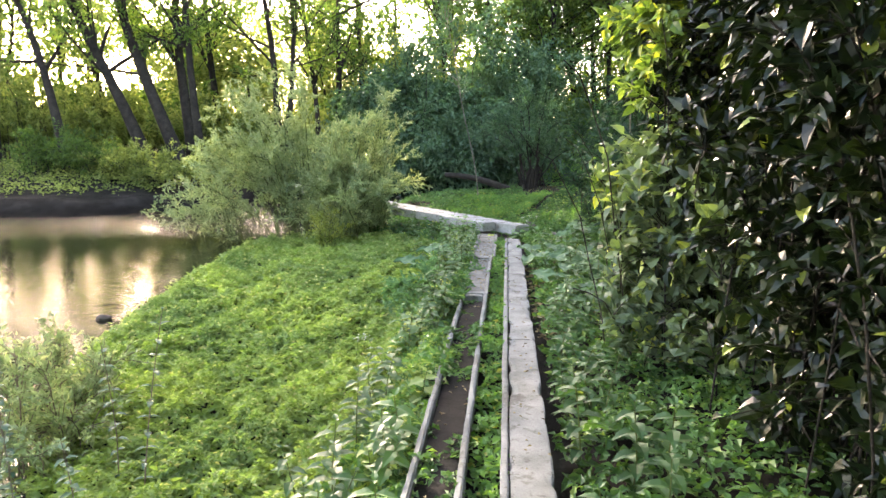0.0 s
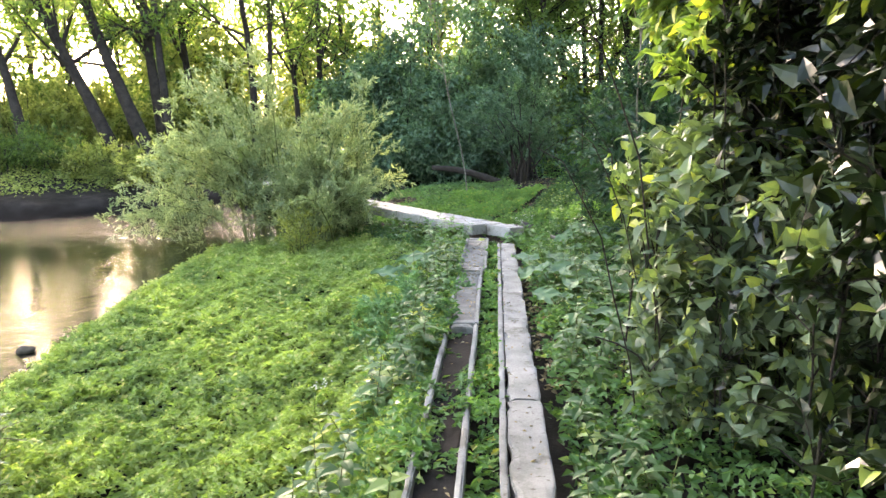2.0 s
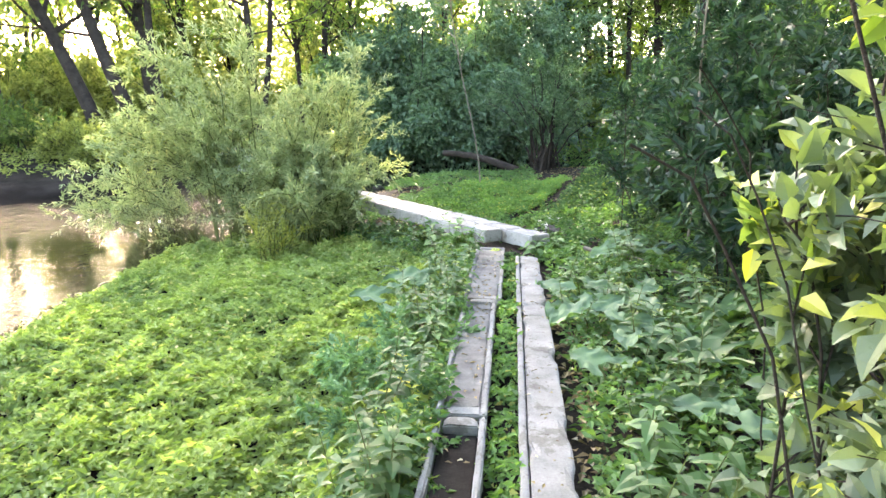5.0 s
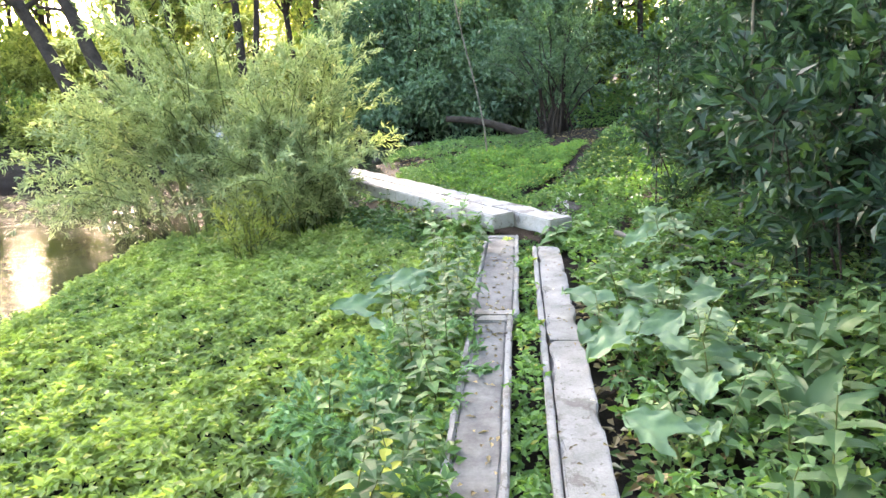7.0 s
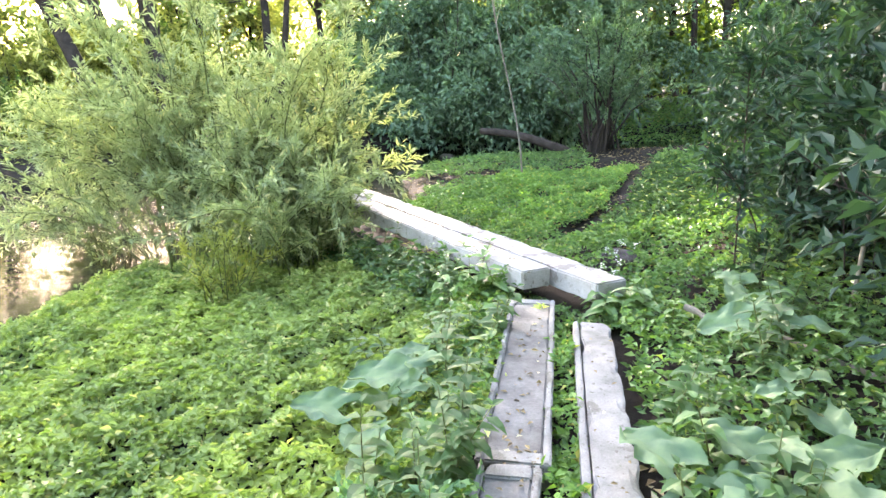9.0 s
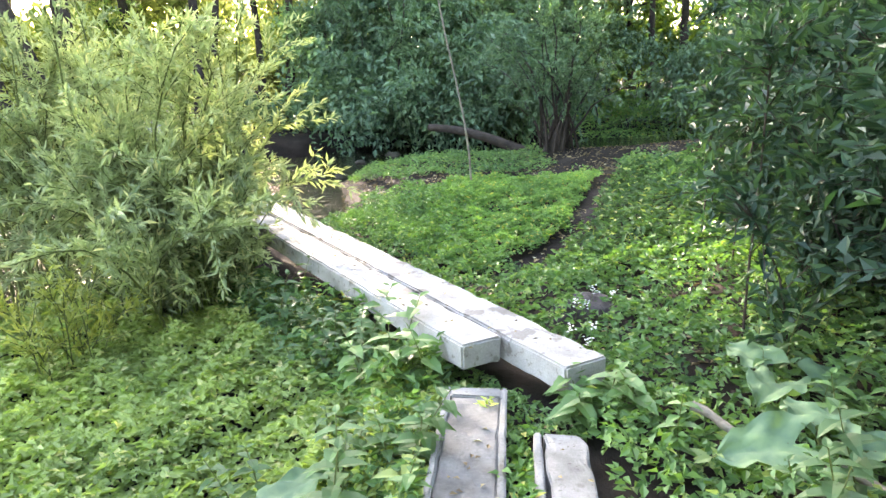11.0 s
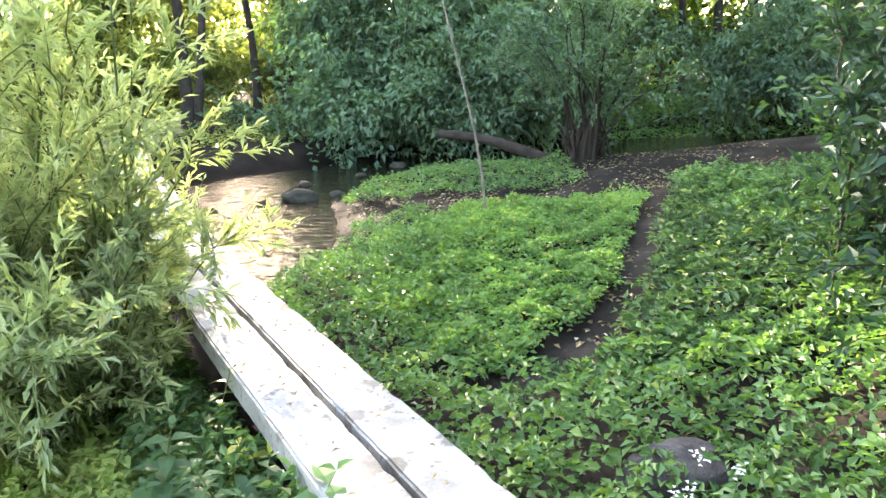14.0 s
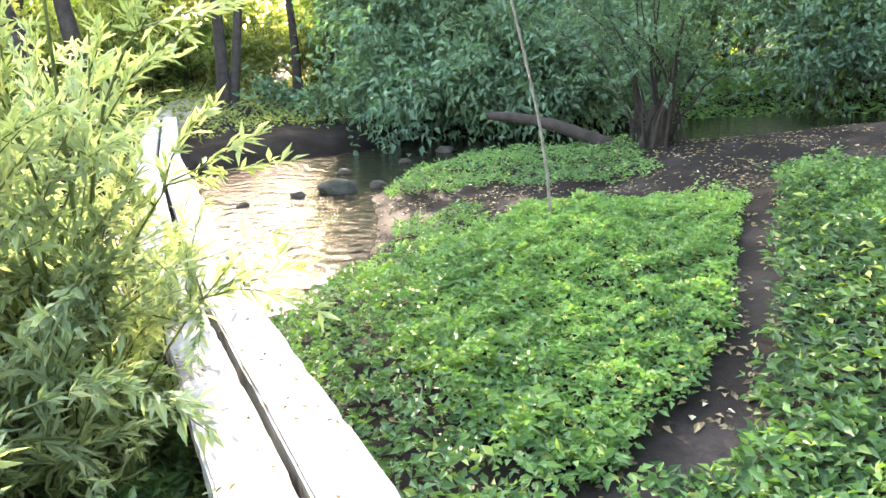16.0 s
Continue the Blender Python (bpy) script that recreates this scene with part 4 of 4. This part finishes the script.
for place, sizes, t in (((1.22, 8.8), (0.26, 0.22, 0.28, 0.24, 0.2), 3.6), ((1.3, 8.35), (0.24, 0.26, 0.2), 1.2), ((-0.3, 10.0), (0.28, 0.3, 0.24), 2.6), ((1.6, 8.95), (0.3, 0.27, 0.32, 0.22, 0.2), 0.3), ((1.45, 7.9), (0.24, 0.2, 0.26), 2), ((2.15, 10.6), (0.34, 0.3, 0.28, 0.22), 1), ((0.1, 10.1), (0.34, 0.3, 0.28, 0.2), 3),
                        ((-0.15, 10.5), (0.3, 0.24, 0.2), 1.5), ((2.3, 11.3), (0.3, 0.3, 0.24), 4), ((1.95, 9.6), (0.22, 0.26, 0.2), 5), ((1.55, 6.6), (0.22, 0.2, 0.18), 2.5), ((1.2, 7.3), (0.16, 0.2), 0.7)):
    burdock(place, sizes, "broad-leaved pale green burdock beside the walkway", t)


# ---- tall weeds, litter ----
for x, y, h in ((-1.78, 3.85, 1.2), (-2.0, 4.0, 1.0), (-2.3, 3.4, 0.9), (-2.6, 4.0, 1.0), (-2.9, 4.6, 0.9), (-2.15, 3.0, 0.9), (-2.45, 3.7, 1.1), (-2.75, 3.5, 0.8), (-1.95, 3.4, 0.7), (-3.0, 4.1, 1.0)):
    o = nettle(h, 12, 0.07, L_BIGBUSH, "tall thin weed with dry brown stem by the pond", "tall_weed", M_DEAD)
    o.matrix_basis = pose(x, y, float(land(x, y)), rng.normal(0, 5), rng.normal(0, 5), rng.uniform(0, 360))


def litter(name, spots, size, lift, label):
    x, y = spots
    n = len(x)
    a = rng.uniform(0, 2 * np.pi, n)
    v, f = leaves(np.stack([x, y, lift(x, y) + 0.006], 1), np.stack([np.cos(a), np.sin(a), rng.normal(0, .15, n)], 1), unit(np.stack([rng.normal(0, .3, n), rng.normal(0, .3, n), np.ones(n)], 1)), size * rng.uniform(.5, 1.3, n), size * 0.5)
    part(name, mesh_of(name, v, f, L_LITTER), None, label, "stuff", "leaves")


litter("fallen_leaves", scatter(-3.5, 6, 12, 25, 130, lambda x, y: (inside(NEAR_LAND, x, y) > -0.2) * (off_cross(x, y) > 0.7) * np.clip(0.45 + 0.7 * waves(x * 2, y * 2), 0.05, 1)), 0.07, land, "brown and yellow fallen leaves on the damp soil")
litter("fallen_leaves", scatter(0.6, 1.8, 5.5, 9.5, 420, lambda x, y: (x > slab_x(y) + 0.26) * np.exp(-(x - slab_x(y) - 0.26) * 3)), 0.07, lambda x, y: land(x, y) + 0.06, "brown dead leaves and stems beside the slabs")
litter("slab_litter", scatter(-.6, 1.2, 1, 11, 160, lambda x, y: (np.abs(x - slab_x(y) + 0.29) < 0.09) * (y > 6.9)), 0.04, lambda x, y: zs(y) - 0.01, "small dry leaves and twigs on the silted slab")
litter("slab_litter", scatter(-.6, .6, 0.5, 6.7, 110, lambda x, y: (np.abs(x - slab_x(y) + 0.3) < 0.09) * np.clip(waves(x * 4, y * 3) + 0.3, 0, 1)), 0.035, lambda x, y: zs(y) - 0.045, "pale dead leaves in the wet trough")
litter("slab_litter", scatter(-.2, 1.4, 1, 11, 50, lambda x, y: (np.abs(x - slab_x(y) - 0.13) < 0.09) * 1.0), 0.03, lambda x, y: zs(y) + 0.008, "small dry leaves on the grey slab")
litter("slab_litter", scatter(-2.4, 1.6, 11.5, 16.5, 40, lambda x, y: (np.abs(off_cross(x, y) - 0.18) < 0.3) * (np.abs(off_cross(x, y) - 0.18) > 0.04)), 0.035, lambda x, y: x * 0 + 0.004, "small dry leaves on the pale bridge slabs")


# ---- dock, seedlings, single herbs by the bridge ----
def dock(x, y, n, size, mat, label, name="dock_plant"):
    e = thing(name, (x, y, float(land(x, y)) + 0.02), label, "plant")
    for i in range(n):
        a = i * 2.4 + rng.normal(0, 0.2)
        out, L = rng.uniform(0.15, 0.6), size * rng.uniform(0.7, 1.15)
        s = np.linspace(0, 1, 7)
        V = []
        for u in s:
            r = L * u * (0.45 + out * u)
            z = L * (1.1 * u - (0.35 + 0.5 * out) * u * u)
            wd = L * 0.13 * np.sin(np.pi * min(1, 0.12 + 0.88 * u)) ** 0.7
            for q in (-1, 0, 1):
                V.append((r * np.cos(a) - q * wd * np.sin(a), r * np.sin(a) + q * wd * np.cos(a), z + 0.02 * abs(q) + 0.01 * q * np.sin(u * 14)))
        F = [(r * 3 + c, r * 3 + c + 1, r * 3 + c + 4, r * 3 + c + 3) for r in range(6) for c in range(2)]
        part("leaf", mesh_of("leaf", V, F, mat, True), e)
    return e


for x, y, n, s in ((1.75, 7.5, 12, 0.42), (1.95, 7.9, 10, 0.38), (1.5, 6.9, 10, 0.36), (2.25, 8.4, 11, 0.4), (-0.5, 13.15, 9, 0.36), (-0.15, 12.65, 9, 0.34), (1.9, 6.2, 10, 0.36)):
    dock(x, y, n, s, L_NETTLE, "rosette of long green dock leaves among herbs")
L_SEEDLING = leaf_material("seedling_leaves", (0.3, 0.34, 0.05), (0.48, 0.5, 0.1), None, 0.4, 0.5, 3.0)
for x, y, hh in ((-0.25, 13.0, 0.4), (-0.32, 13.1, 0.32), (-0.42, 5.6, 0.38), (-0.36, 5.9, 0.3), (-0.55, 5.2, 0.34), (0.08, 7.25, 0.26), (0.0, 7.45, 0.3), (0.12, 7.0, 0.24), (-0.06, 7.15, 0.3), (-0.15, 7.35, 0.26)):
    o = nettle(hh, 5, 0.1, L_SEEDLING, "yellow-leaved maple seedling beside the slab", "maple_seedling")
    o.matrix_basis = pose(x, y, float(land(x, y)), rng.normal(0, 5), rng.normal(0, 5), rng.uniform(0, 360))
for x, y, hh in ((0.28, 12.1, 0.55), (0.05, 12.45, 0.5), (0.45, 11.75, 0.45), (1.3, 11.35, 0.3), (1.45, 11.45, 0.28), (1.2, 11.25, 0.26), (1.4, 11.2, 0.34), (1.55, 11.25, 0.36), (0.3, 11.6, 0.5), (0.1, 11.9, 0.42)):
    o = nettle(hh, 7, 0.16, L_HERB, "tall leafy herb leaning over the bridge slab", "tall_herb")
    o.matrix_basis = pose(x, y, float(land(x, y)), rng.normal(0, 6), 8, rng.uniform(0, 360))

L_PETAL = leaf_material("white_petals", (0.6, 0.6, 0.55), (0.75, 0.75, 0.7), None, 0.2, 0.6, 3.0, thru_tint=(1, 1, 1))
for x, y in ((1.48, 12.5), (1.55, 12.62), (1.4, 12.35), (1.66, 12.5), (1.3, 12.05), (1.42, 11.9), (1.36, 11.8), (-0.75, 6.3), (-0.8, 6.15)):
    h = rng.uniform(0.24, 0.34)
    e = thing("white_flower", (x, y, float(land(x, y)) + 0.02), "small white flowers on a thin green stalk among herbs", "flower")
    v, f = tubes(np.array([[(0, 0, 0), (0.01, 0, h * 0.5), (0.03, 0, h)]]), np.array([[0.003, 0.002, 0.0015]]), 4)
    part("stem", mesh_of("stem", v, f, M_STEM), e)
    n = 11
    q = rng.normal(0, 0.016, (n, 3)) + np.array([0.03, 0, h])
    a = rng.uniform(0, 2 * np.pi, n)
    v, f = leaves(q, np.stack([np.cos(a), np.sin(a), rng.uniform(0, 0.5, n)], 1), np.tile([0.0, 0, 1], (n, 1)), 0.022, 0.016)
    part("bloom", mesh_of("bloom", v, f, L_PETAL), e)

# pondside clump and feathery herbs beside the trough
bush("pondside_weed", (-2.75, 4.5), 1.05, 0.5, 26, 300, 5000, 0.05, 0.024, L_WILLOW, "grey-green leafy weed clump at the pond's edge", bark=M_DEAD, twig=0.22, lo=0.05, r=0.005, foot=0.2, sag=0.05)
bush("pondside_weed", (-3.0, 5.2), 0.8, 0.45, 20, 240, 3800, 0.05, 0.024, L_WILLOW, "low grey-green weed clump at the pond's edge", bark=M_DEAD, twig=0.2, lo=0.05, r=0.005, foot=0.2, sag=0.05)


def feathery(x, y, n, size):
    """A herb whose leaves are cut into many small lobes on side ribs."""
    e = thing("feathery_herb", (x, y, float(land(x, y)) + 0.02), "blue-green herb with feathery divided leaves beside the trough", "plant")
    for i in range(n):
        a = i * 2.4 + rng.normal(0, 0.3)
        L = size * rng.uniform(0.7, 1.1)
        s = np.linspace(0, 1, 6)
        rib = np.stack([np.cos(a) * L * s * 0.9, np.sin(a) * L * s * 0.9, L * (1.15 * s - 0.65 * s * s)], 1)[None]
        side = branch_off(rib, 16, L * 0.26, 0.02, 0.6, 4, 0.35, 1.0, 0.1, 0.6)
        v1, f1 = tubes(rib, np.linspace(0.004, 0.0015, 6)[None], 4)
        stalk = part("stalk", mesh_of("stalk", v1, f1, M_STEM), e)
        v2, f2 = leaves_on(side, 130, 0.05, 0.026, spread=0.6, up_bias=1.6)
        part("leaf", mesh_of("leaf", v2, f2, L_FEATHER), e, kind="stuff")
    return e


L_FEATHER = leaf_material("feathery_leaves", (0.1, 0.22, 0.11), (0.21, 0.36, 0.19), None, 0.35, 0.5, 3.0)
for x, y, n, sz in ((0.08, 8.35, 11, 0.46), (-0.2, 8.0, 11, 0.48), (0.0, 7.7, 10, 0.4), (-0.4, 8.4, 9, 0.44), (0.16, 8.75, 7, 0.34), (-0.3, 7.4, 8, 0.36)):
    feathery(x, y, n, sz)
